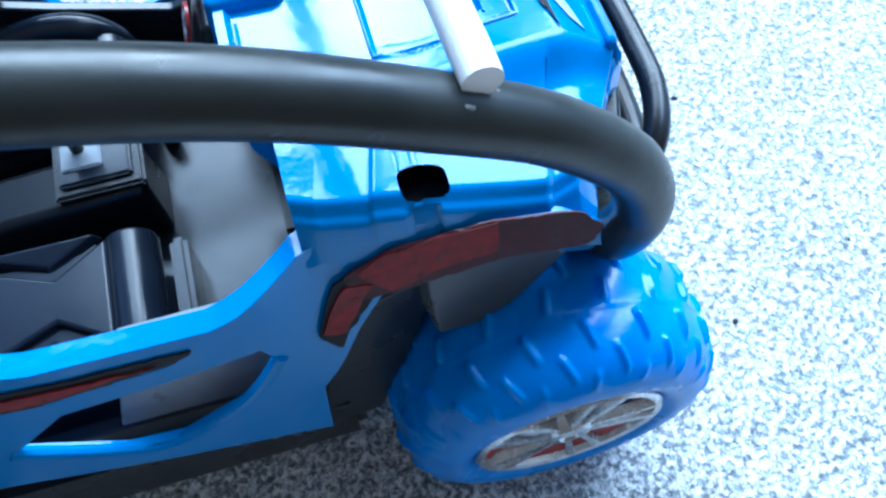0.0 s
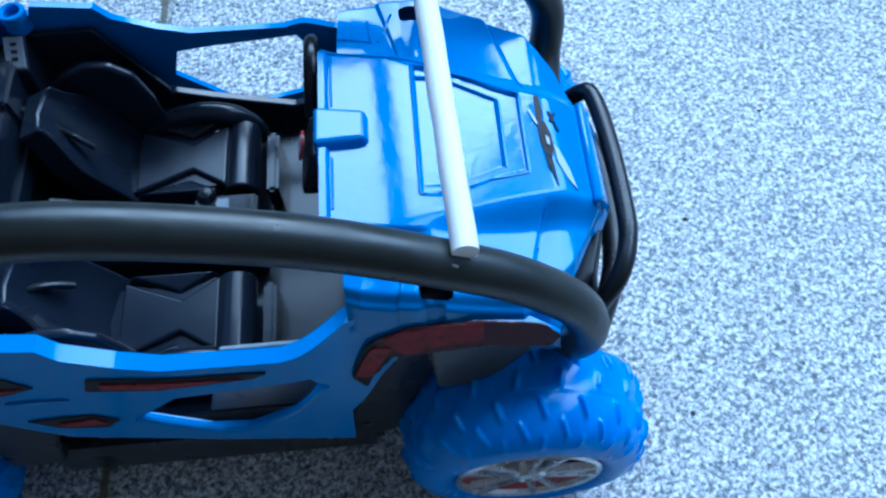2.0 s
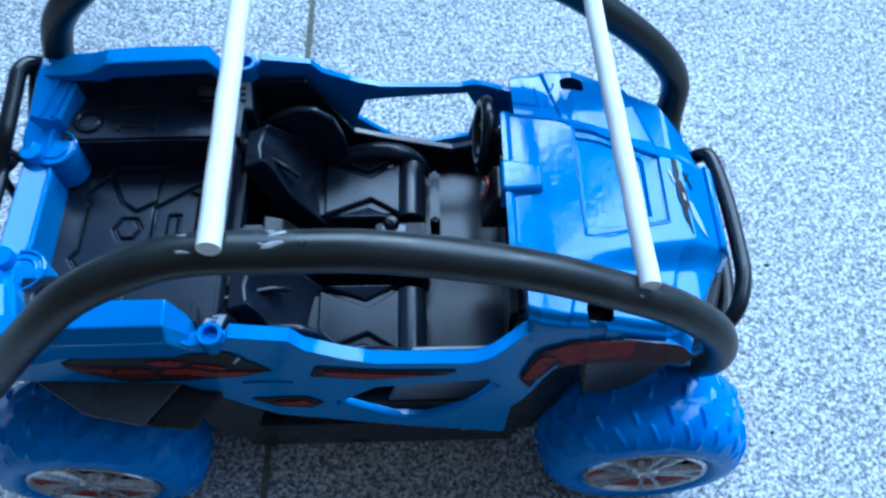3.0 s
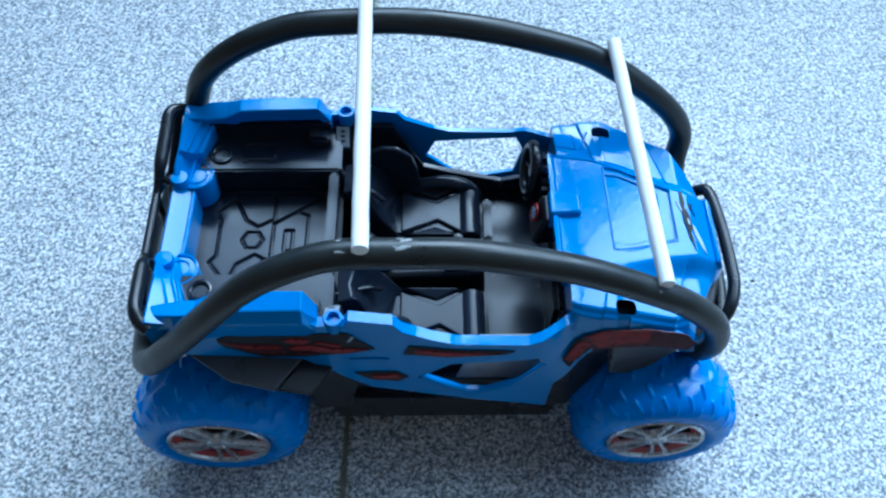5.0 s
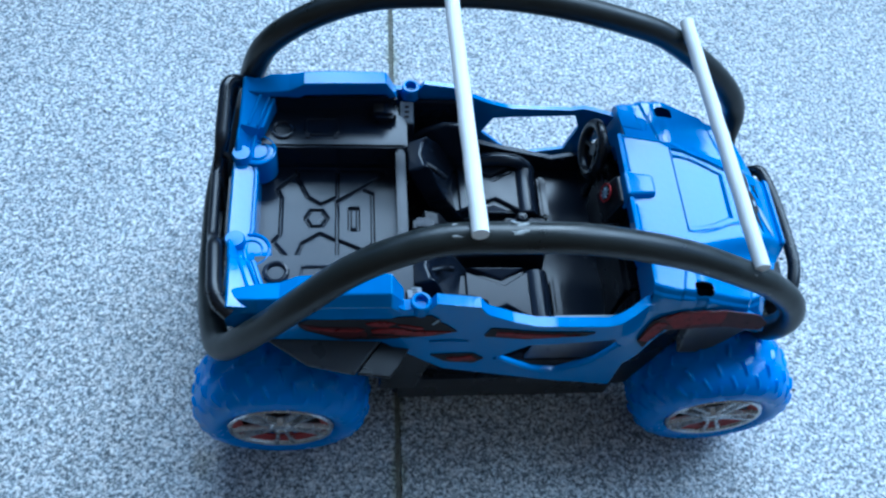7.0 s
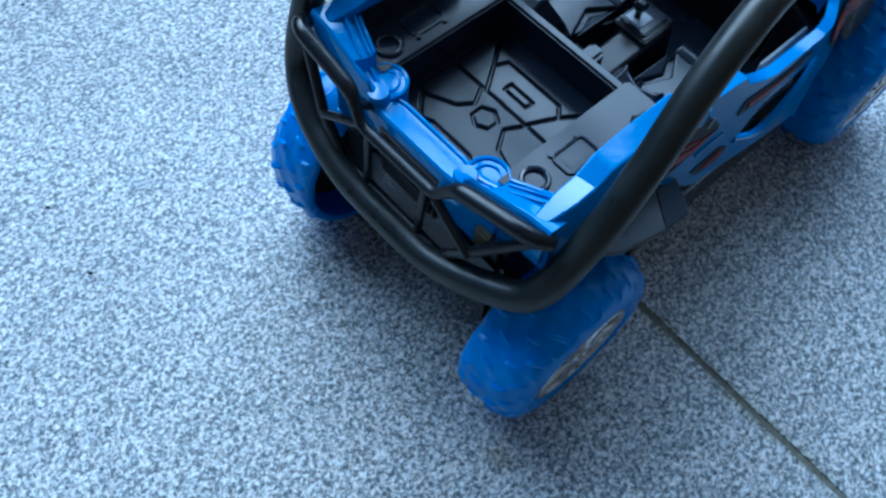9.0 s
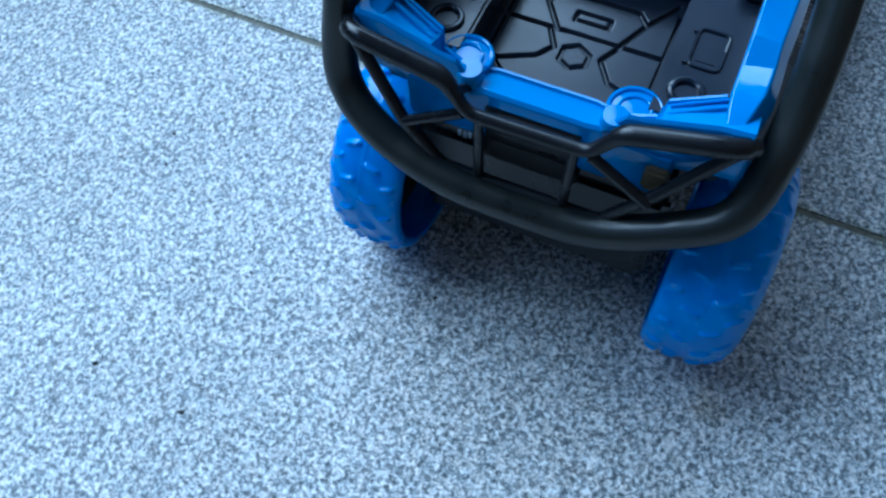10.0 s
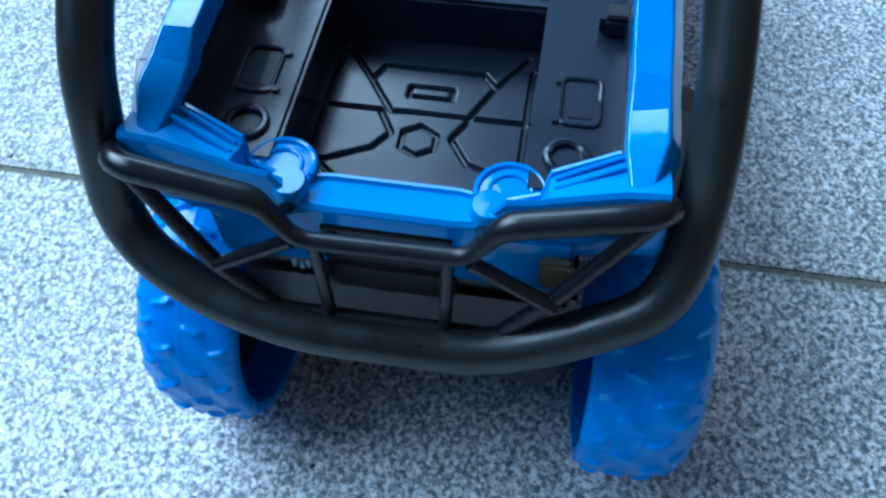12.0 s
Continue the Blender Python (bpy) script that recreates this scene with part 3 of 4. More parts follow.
# cargo bed
GROOVES = [[(-0.766, 0.0), (-0.746, 0.035), (-0.706, 0.035), (-0.686, 0.0), (-0.706, -0.035), (-0.746, -0.035), (-0.766, 0.0)],
           [(-0.65, 0.22), (-0.65, 0.095), (-0.712, 0.06), (-0.758, 0.092), (-0.80, 0.18), (-0.80, 0.22)], [(-0.65, -0.22), (-0.65, -0.10), (-0.712, -0.066), (-0.775, -0.107), (-0.80, -0.18), (-0.80, -0.22)],
           [(-0.652, 0.072), (-0.566, 0.13), (-0.52, 0.11), (-0.52, -0.11), (-0.555, -0.14), (-0.65, -0.095), (-0.652, 0.072)],
           [(-0.604, 0.042), (-0.604, -0.05), (-0.575, -0.05), (-0.575, 0.042), (-0.604, 0.042)], [(-0.566, 0.13), (-0.47, 0.20)], [(-0.555, -0.14), (-0.46, -0.20)],
           [(-0.50, 0.213), (-0.80, 0.213)], [(-0.50, -0.213), (-0.80, -0.213)],
           [(-0.80, 0.20), (-0.872, 0.125), (-0.855, 0.09), (-0.855, -0.07), (-0.878, -0.10), (-0.80, -0.20)]]
SEGMENTS = [(a, b) for g in GROOVES for a, b in zip(g, g[1:])]


def groove_depth(x, y):
    best = 1.0
    for (ax, ay), (bx, by) in SEGMENTS:
        dx, dy = bx - ax, by - ay
        t = max(0.0, min(1.0, ((x - ax) * dx + (y - ay) * dy) / (dx * dx + dy * dy)))
        best = min(best, math.hypot(x - ax - t * dx, y - ay - t * dy))
    return 0.012 * (1 - smooth(0.003, 0.0075, best))


bm = bmesh.new()
GX, GY = 210, 174
rows = [[bm.verts.new((x, y, 0.75 - groove_depth(x, y))) for y in [-0.235 + 0.47 * j / GY for j in range(GY + 1)]] for x in [-0.96 + 0.57 * i / GX for i in range(GX + 1)]]
for i in range(GX):
    for j in range(GY):
        bm.faces.new((rows[i][j], rows[i + 1][j], rows[i + 1][j + 1], rows[i][j + 1]))
rim = [r[0] for r in rows] + rows[-1][1:-1] + [r[-1] for r in reversed(rows)] + rows[0][-2:0:-1]
low = [bm.verts.new((v.co.x, v.co.y, 0.70)) for v in rim]
for k in range(len(rim)):
    bm.faces.new((rim[k], rim[(k + 1) % len(rim)], low[(k + 1) % len(rim)], low[k]))
bm.faces.new(low)
part("bed_floor", bm, TUB, car, "black cargo bed floor with moulded grooves", angle=50)
part("bed_front_wall", box(-0.435, -0.40, -0.43, 0.43, 0.42, 0.872, bevel=0.008), TUB, car)
for s in (-1, 1):
    y0, y1 = sorted((s * 0.228, s * 0.44))
    part("bed_shelf", box(-0.93, -0.39, y0, y1, 0.70, 0.885, bevel=0.008), TUB, car, "black raised shelf beside the bed")
    ring = [Vector((-0.848 + 0.036 * math.cos(a), s * 0.30 + 0.036 * math.sin(a), 0.888)) for a in [2 * math.pi * k / 24 for k in range(24)]]
    part("shelf_ring", tube(ring, 0.009, 8, closed=True), TUB, car)
# cabin tub, dash, seats
part("cabin_floor", box(-0.40, 0.48, -0.45, 0.44, 0.40, 0.45, bevel=0.005), TUB, car, "black cabin floor")
for s in (-1, 1):
    wallp = [(-0.42, 0.40), (0.41, 0.40), (0.41, 0.62), (0.36, 0.545), (0.25, 0.515), (0.02, 0.585), (-0.12, 0.635), (-0.42, 0.68)]
    wallp = [(a, (b + 0.018 if s > 0 else min(b, 0.49)) if b > 0.45 else b) for a, b in wallp]
    part("tub_side", panel(wallp, [], lambda a, b: (a, s * 0.462, b), lambda a, b: (a, s * 0.435, b)), TUB, car, "black side wall of the cabin tub", bevel=0.006)
part("dashboard", box(0.47, 0.50, -0.40, 0.40, 0.44, 0.86, bevel=0.008), BLACK, car)
part("centre_console", hull([(-0.37, -0.075, 0.43), (0.17, -0.075, 0.43), (0.17, 0.075, 0.43), (-0.37, 0.075, 0.43)], [(-0.37, -0.06, 0.56), (0.16, -0.06, 0.60), (0.16, 0.06, 0.60), (-0.37, 0.06, 0.56)]), BLACK, car, bevel=0.02)
for s in (-1, 1):
    y0, y1 = sorted((s * 0.12, s * 0.36))
    seat = part("seat", box(-0.24, 0.11, y0, y1, 0.44, 0.575, bevel=0.03, seg=4), TUB, car, "black moulded bucket seat")
    yc = s * 0.24
    w = 0.11
    plate = [(-0.17, -w), (-0.02, -0.045), (0.075, -w), (0.075, w), (-0.02, 0.045), (-0.17, w)]
    part("seat_plate", hull([(a, yc + b, 0.56) for a, b in plate], [(a, yc + b * 0.94, 0.592) for a, b in plate]), TUB, seat, bevel=0.008)
    bm = bmesh.new()
    rows = []
    for k in range(9):
        t = k / 8
        half = 0.125 - 0.055 * smooth(0.55, 1.0, t)
        x = -0.17 - 0.17 * t
        z = 0.52 + 0.31 * t
        rows.append([bm.verts.new(p) for p in ((x - 0.05, yc - half, z - 0.02), (x + 0.03, yc - half, z + 0.02), (x + 0.012, yc - half * 0.72, z + 0.008), (x, yc, z), (x + 0.012, yc + half * 0.72, z + 0.008), (x + 0.03, yc + half, z + 0.02), (x - 0.05, yc + half, z - 0.02))])
    for a, b in zip(rows, rows[1:]):
        for k in range(7):
            bm.faces.new((a[k], a[(k + 1) % 7], b[(k + 1) % 7], b[k]))
    bm.faces.new(rows[0])
    bm.faces.new(rows[-1][::-1])
    part("backrest", bm, TUB, seat, bevel=0.012)
    for q in (-1, 1):
        part("bolster", hull([(-0.18, yc + q * 0.118, 0.555), (-0.03, yc + q * 0.06, 0.57), (0.07, yc + q * 0.118, 0.565)],
                             [(-0.15, yc + q * 0.116, 0.60), (-0.03, yc + q * 0.075, 0.585), (0.055, yc + q * 0.116, 0.595)]), TUB, seat, bevel=0.006)
    shell = [(-0.30, 0.56), (-0.365, 0.70), (-0.362, 0.77), (-0.31, 0.815), (-0.245, 0.842), (-0.175, 0.836), (-0.125, 0.795), (-0.10, 0.71), (-0.085, 0.60), (-0.10, 0.56)]
    part("back_wing", panel(shell, [], lambda a, b: (a, s * (0.345 + 0.06 * (b - 0.56)), b), lambda a, b: (a, s * (0.372 + 0.06 * (b - 0.56)), b)), TUB, seat, "rounded black side wing of the backrest", bevel=0.012)
    part("seat_roll", tube([Vector((0.108, yc - 0.112, 0.548)), Vector((0.108, yc + 0.112, 0.548))], 0.05, 22), TUB, seat, bevel=0.010)
    wing = spline([(-0.16, yc + s * 0.125, 0.56), (-0.08, yc + s * 0.13, 0.60), (0.01, yc + s * 0.13, 0.615), (0.08, yc + s * 0.128, 0.60), (0.13, yc + s * 0.125, 0.555), (0.145, yc + s * 0.122, 0.50)], 5)
    part("seat_wing", tube(wing, 0.03, 12), TUB, seat, "rounded black outer edge of the seat")
    ridge = spline([(-0.40, s * 0.275, 0.815), (-0.361, s * 0.253, 0.79), (-0.281, s * 0.217, 0.76), (-0.234, s * 0.201, 0.72)], 5)
    part("seat_ridge", tube(ridge, 0.010, 10), BLACK, seat, "glossy black ridge on the backrest")
    mount = part("bar_mount", hull([(-0.435, s * 0.33, 0.76), (-0.355, s * 0.33, 0.76), (-0.355, s * 0.43, 0.76), (-0.435, s * 0.43, 0.76)],
                                   [(-0.420, s * 0.345, 0.865), (-0.360, s * 0.345, 0.865), (-0.360, s * 0.42, 0.92), (-0.420, s * 0.42, 0.92)]), TUB, car, "black block behind the seats", bevel=0.006)
    plate = part("mount_plate", hull([(-0.415, s * 0.35, 0.868), (-0.365, s * 0.35, 0.868), (-0.365, s * 0.415, 0.9145), (-0.415, s * 0.415, 0.9145)],
                                     [(-0.413, s * 0.352, 0.874), (-0.367, s * 0.352, 0.874), (-0.367, s * 0.413, 0.918), (-0.413, s * 0.413, 0.918)]), PLATE, mount, "pale grey plate with small dark marks")
    for k in range(3):
        y = 0.365 + 0.015 * k
        part("plate_mark", hull([(-0.397, s * y, 0.880 + 0.72 * (y - 0.36)), (-0.381, s * y, 0.880 + 0.72 * (y - 0.36)), (-0.381, s * (y + 0.006), 0.880 + 0.72 * (y - 0.354)), (-0.397, s * (y + 0.006), 0.880 + 0.72 * (y - 0.354))],
                                [(-0.397, s * y, 0.882 + 0.72 * (y - 0.36)), (-0.381, s * y, 0.882 + 0.72 * (y - 0.36)), (-0.381, s * (y + 0.006), 0.882 + 0.72 * (y - 0.354)), (-0.397, s * (y + 0.006), 0.882 + 0.72 * (y - 0.354))]), DECAL_BLACK, mount, smooth=False)
    y0, y1 = sorted((s * 0.335, s * 0.42))
    part("shelf_box", box(-0.52, -0.43, y0, y1, 0.88, 0.935, bevel=0.012), TUB, car)
    # flat black sheet on the box, painted shade of a recess
    part("shelf_slot_shade", box(-0.515, -0.475, y0 + 0.012, y1 - 0.012, 0.925, 0.937, bevel=0.003), DARK, car)
    frame_in = bent([(-0.70, s * 0.352, 0.887), (-0.645, s * 0.352, 0.887), (-0.645, s * 0.278, 0.887), (-0.765, s * 0.278, 0.887), (-0.765, s * 0.352, 0.887), (-0.70, s * 0.352, 0.887)], 0.018)
    part("shelf_frame", tube(frame_in, 0.0048, 8), TUB, car, "raised rounded frame on the black shelf")
    y0, y1 = sorted((s * 0.292, s * 0.338))
    part("shelf_pad", box(-0.748, -0.662, y0, y1, 0.880, 0.887, bevel=0.001), TUB, car)
    for x in (-0.655, -0.757):
        part("shelf_stud", tube([Vector((x, s * 0.270, 0.88)), Vector((x, s * 0.270, 0.892))], 0.009, 12), TUB, car)
    part("foot_step", box(0.172, 0.205, yc - 0.10, yc + 0.10, 0.44, 0.545, bevel=0.01), TUB, car)

# bulkhead block and dash dial
part("bulkhead_block", box(-0.375, -0.30, -0.085, -0.03, 0.70, 0.815, bevel=0.012), TUB, car)
part("gear_cover", hull([(-0.34, -0.05, 0.59), (-0.20, -0.05, 0.59), (-0.20, 0.06, 0.59), (-0.34, 0.06, 0.59)], [(-0.33, -0.02, 0.74), (-0.27, -0.01, 0.72), (-0.27, 0.05, 0.72), (-0.33, 0.05, 0.74)]), BLACK, car, bevel=0.012)
pod = part("dash_pod", hull([(0.318, -0.06, 0.80), (0.41, -0.06, 0.80), (0.41, 0.08, 0.80), (0.318, 0.08, 0.80)], [(0.36, -0.05, 0.94), (0.41, -0.05, 0.94), (0.41, 0.07, 0.94), (0.36, 0.07, 0.94)]), BLACK, car, "black dash pod with a round dial", bevel=0.012)
face = Matrix.Translation((0.334, 0.028, 0.882)) @ Matrix.Rotation(radians(-74), 4, "Y")
for name, prof, mat in (("dial_ring", [(0.030, 0.0), (0.030, 0.006), (0.035, 0.006), (0.035, 0.0)], RED), ("dial_face", [(0.0, 0.0), (0.029, 0.0), (0.029, 0.004), (0.0, 0.004)], DECAL_BLACK)):
    bm = lathe(prof, (0, 0, 0), 24)
    bmesh.ops.transform(bm, matrix=face @ Matrix.Rotation(radians(90), 4, "X"), verts=bm.verts)
    part(name, bm, mat, pod)
for k in range(4):
    bm = box(-0.024, 0.024, -0.0022, 0.0022, 0.004, 0.007)
    bmesh.ops.transform(bm, matrix=face @ Matrix.Rotation(radians(45 * k), 4, "Z"), verts=bm.verts)
    part("dial_mark", bm, DECAL_PALE, pod, smooth=False)

# gear shifter on the console
shifter = part("gear_shifter", box(0.0, 0.165, -0.05, 0.09, 0.59, 0.612, bevel=0.006), BLACK, car, "black stepped gear shifter base with a grey plate")
part("shifter_step", box(0.012, 0.145, -0.032, 0.082, 0.61, 0.624, bevel=0.005), TUB, shifter)
part("shifter_plate", box(0.022, 0.095, -0.004, 0.070, 0.62, 0.630, bevel=0.003), PLATE, shifter, "pale grey plate")
bm = lathe([(0.0, 0.0), (0.012, 0.0), (0.012, 0.03), (0.024, 0.045), (0.026, 0.06), (0.016, 0.075), (0.0, 0.078)], (0, 0, 0), 20, closed=False)
bmesh.ops.rotate(bm, cent=(0, 0, 0), matrix=Matrix.Rotation(radians(90), 3, "X"), verts=bm.verts)
bmesh.ops.translate(bm, vec=(0.055, 0.04, 0.628), verts=bm.verts)
part("shifter_knob", bm, BLACK, shifter)

# steering wheel
c = Vector((0.345, 0.295, 0.792))
m = Matrix.Translation(c) @ Matrix.Rotation(radians(7), 4, "Y")
pts = [m @ Vector((0, 0.100 * math.cos(a), 0.100 * math.sin(a))) for a in [2 * math.pi * k / 36 for k in range(36)]]
wheel = part("steering_wheel", tube(pts, 0.021, 12, closed=True), BLACK, car, "black plastic steering wheel")
for a in (90, 210, 330):
    part("spoke", tube([m @ Vector((0.02, 0, 0)), m @ Vector((0, 0.10 * math.cos(radians(a)), 0.10 * math.sin(radians(a))))], 0.010, 8), BLACK, wheel)
part("steering_column", tube([m @ Vector((0, 0, 0)), m @ Vector((0.09, 0, -0.01))], 0.025, 12), BLACK, car)

# chassis
part("chassis_plate", box(-0.44, 0.44, -0.49, 0.49, 0.175, 0.40, bevel=0.02), BLACK, car, "black chassis plate")
part("rear_underbody", box(-0.98, -0.40, -0.35, 0.33, 0.20, 0.72, bevel=0.02), BLACK, car)
part("front_underbody", box(0.40, 0.94, -0.30, 0.30, 0.20, 0.72, bevel=0.02), BLACK, car)
for s in (-1, 1):
    part("sill_box", hull([(-0.50, s * 0.38, 0.36), (-0.36, s * 0.38, 0.36), (-0.36, s * 0.52, 0.36), (-0.50, s * 0.52, 0.36)],
                          [(-0.50, s * 0.38, 0.70), (-0.30, s * 0.38, 0.60), (-0.30, s * 0.485, 0.60), (-0.50, s * 0.485, 0.70)]), BLACK, car, bevel=0.012)
    part("wheel_arch_liner", hull([(0.36, s * 0.30, 0.26), (0.50, s * 0.30, 0.26), (0.48, s * 0.49, 0.30), (0.36, s * 0.50, 0.30)],
                                  [(0.42, s * 0.30, 0.74), (0.66, s * 0.30, 0.74), (0.64, s * 0.435, 0.735), (0.42, s * 0.455, 0.67)]), BLACK, car, bevel=0.01)
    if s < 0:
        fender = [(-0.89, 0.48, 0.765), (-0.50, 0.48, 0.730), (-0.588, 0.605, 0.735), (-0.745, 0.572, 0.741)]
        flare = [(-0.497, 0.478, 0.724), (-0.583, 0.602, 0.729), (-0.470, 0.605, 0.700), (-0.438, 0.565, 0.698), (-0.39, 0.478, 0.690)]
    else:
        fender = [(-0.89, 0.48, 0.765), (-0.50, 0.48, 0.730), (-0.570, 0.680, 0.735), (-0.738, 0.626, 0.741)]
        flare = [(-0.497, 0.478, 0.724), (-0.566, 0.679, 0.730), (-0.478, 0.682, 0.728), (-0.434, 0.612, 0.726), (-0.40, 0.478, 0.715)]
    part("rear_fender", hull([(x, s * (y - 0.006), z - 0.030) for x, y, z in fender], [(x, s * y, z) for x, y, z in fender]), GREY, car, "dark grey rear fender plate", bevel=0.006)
    # the near flare is black to paint the shade on its forward slope
    part("fender_flare", hull([(x, s * (y - 0.006), z - 0.030) for x, y, z in flare], [(x, s * y, z) for x, y, z in flare]), GREY if s > 0 else BLACK, car, "front corner of the rear fender, its near-side shade painted black", bevel=0.006)
    part("front_fender", hull([(0.575, s * 0.43, 0.67), (0.84, s * 0.40, 0.67), (0.84, s * 0.43, 0.67), (0.70, s * 0.472, 0.565), (0.603, s * 0.472, 0.565)],
                              [(0.592, s * 0.452, 0.756), (0.84, s * 0.43, 0.730), (0.84, s * 0.445, 0.705), (0.70, s * 0.486, 0.588), (0.600, s * 0.486, 0.590)]), GREY, car, "dark grey front fender plate", bevel=0.008)

# rear bumper
TOP = [(-1.00, 0.478, 0.945), (-1.035, 0.460, 0.970), (-1.050, 0.426, 0.974), (-1.057, 0.211, 0.934), (-1.077, 0.146, 0.860), (-1.072, -0.150, 0.860), (-1.048, -0.210, 0.932), (-1.030, -0.400, 0.968), (-1.015, -0.450, 0.965), (-0.98, -0.475, 0.94)]
path = bent(TOP, 0.028)
bumper = part("rear_bumper", tube(path, [0.017 + 0.008 * smooth(0.17, 0.23, abs(p.y)) for p in path], 14), BLACK, car, "glossy black tubular rear bumper")
LOW = [(-1.02, 0.470, 0.955), (-1.080, 0.318, 0.752), (-1.088, 0.215, 0.628), (-1.088, -0.208, 0.628), (-1.075, -0.305, 0.762), (-1.00, -0.462, 0.95)]
part("lower_bar", tube(bent(LOW, 0.02), 0.0165, 12), BLACK, bumper)
for s in (-1, 1):
    part("strut", tube([Vector((-1.074, s * 0.158, 0.852)), Vector((-1.086, s * 0.312, 0.757))], 0.0145, 10), BLACK, bumper)
    part("bracket", tube([Vector((-1.062, s * 0.185, 0.905)), Vector((-1.0, s * 0.165, 0.86))], 0.012, 8), BLACK, bumper)
    part("strut", tube([Vector((-1.074, s * 0.118, 0.85)), Vector((-1.088, s * 0.112, 0.632))], 0.013, 10), BLACK, bumper)
part("tail_panel", box(-1.02, -0.98, -0.335, 0.335, 0.70, 0.86, bevel=0.01), BLUE, car, "blue tail panel behind the bumper")
grille = part("tail_grille", box(-1.034, -0.99, -0.125, 0.125, 0.645, 0.845, bevel=0.006), BLACK, car, "black recessed tail grille")
# two black sheets on the grille face draw the shade of its slots
part("grille_slot_shade", box(-1.038, -1.03, -0.105, 0.105, 0.755, 0.825, bevel=0.003), DARK, grille)
part("grille_slot_shade", box(-1.038, -1.03, -0.105, 0.105, 0.66, 0.735, bevel=0.003), DARK, grille)
part("rear_skirt", box(-0.995, -0.94, -0.36, 0.34, 0.40, 0.63, bevel=0.02), BLACK, car, "black skirt under the tail")
for s in (-1, 1):
    y0, y1 = sorted((s * 0.275, s * 0.335))
    for dy, dz in ((0.0, 0.0), (0.014, 0.004), (-0.014, 0.006)):
        part("tail_mark", box(-1.026, -1.021, 0.178 + dy - 0.004, 0.178 + dy + 0.004, 0.682 + dz, 0.700 + dz), DECAL_PALE, car, smooth=False) if s > 0 else None
    if s < 0:
        part("tail_lamp", box(-1.040, -1.01, y0, y1, 0.74, 0.82, bevel=0.008), LAMP, car, "dull amber tail lamp")

# front bumper
Fb = [(1.0, 0.30, 0.60), (1.05, 0.278, 0.68), (1.075, 0.245, 0.695), (1.09, 0.10, 0.70), (1.094, -0.08, 0.70), (1.086, -0.19, 0.70), (1.05, -0.285, 0.68), (0.99, -0.33, 0.60)]
fb = part("front_bumper", tube(spline(Fb, 6), 0.024, 12), BLACK, car, "glossy black tubular front bumper")
part("lower_bar", tube(spline([(1.0, 0.33, 0.58), (1.07, 0.2, 0.56), (1.09, 0, 0.55), (1.07, -0.2, 0.56), (1.0, -0.36, 0.58)], 6), 0.03, 12), BLACK, fb)
for s in (-1, 1):
    part("bumper_bracket", hull([(0.90, s * 0.20, 0.50), (1.04, s * 0.18, 0.50), (1.02, s * 0.31, 0.50), (0.92, s * 0.38, 0.50)], [(0.88, s * 0.18, 0.69), (1.03, s * 0.16, 0.71), (0.99, s * 0.28, 0.70), (0.90, s * 0.35, 0.69)]), BLACK, car, bevel=0.012)
part("nose_panel", box(0.93, 1.01, -0.24, 0.24, 0.50, 0.70, bevel=0.03, seg=3), BLACK, car)

# black lining inside the far side, behind its door opening
part("tub_shoulder", panel([(-0.40, 0.45), (-0.06, 0.45), (-0.08, 0.655), (-0.15, 0.80), (-0.20, 0.90), (-0.40, 0.90)], [], lambda a, b: (a, 0.447, b), lambda a, b: (a, 0.430, b)), TUB, car, "black lining of the cabin behind the seat", bevel=0.006)

# slanted inner panels seen through the door openings
part("door_liner", hull([(0.04, -0.462, 0.50), (0.375, -0.462, 0.50), (0.375, -0.405, 0.735), (0.12, -0.405, 0.735)],
                        [(0.04, -0.448, 0.495), (0.375, -0.448, 0.495), (0.375, -0.392, 0.73), (0.12, -0.392, 0.73)]), PLATE, car, "grey slanted panel inside the door", bevel=0.006)

# hose roll bar: one closed loop over both sides, crossing under both bumpers
near = [(-1.115, 0.0, 0.598), (-1.108, -0.2, 0.606), (-1.075, -0.39, 0.68), (-1.025, -0.508, 0.76), (-0.90, -0.538, 0.932), (-0.755, -0.530, 1.112), (-0.602, -0.505, 1.265), (-0.452, -0.485, 1.352),
        (-0.316, -0.47, 1.386), (-0.133, -0.468, 1.388), (0.05, -0.465, 1.378), (0.242, -0.46, 1.327), (0.427, -0.455, 1.255), (0.607, -0.455, 1.16), (0.762, -0.455, 1.062),
        (0.884, -0.458, 0.94), (0.928, -0.46, 0.83), (0.925, -0.45, 0.735), (0.92, -0.40, 0.64), (0.94, -0.25, 0.58), (0.96, 0.0, 0.56)]
far = [(-1.112, 0.2, 0.610), (-1.075, 0.40, 0.66), (-1.01, 0.525, 0.75), (-0.955, 0.522, 0.97), (-0.885, 0.515, 1.115), (-0.74, 0.512, 1.243), (-0.543, 0.515, 1.332), (-0.337, 0.51, 1.362), (-0.092, 0.51, 1.362), (0.157, 0.51, 1.324),
       (0.372, 0.51, 1.264), (0.555, 0.51, 1.192), (0.765, 0.51, 1.038), (0.917, 0.51, 0.887), (0.985, 0.505, 0.76), (0.975, 0.44, 0.64), (0.96, 0.25, 0.58)]
loop = near + far[::-1]
hose = part("hose_roll_bar", tube(spline(loop, 6, closed=True), 0.046, 20, closed=True), HOSE, car, "bent black rubber hose forming both roll bars")
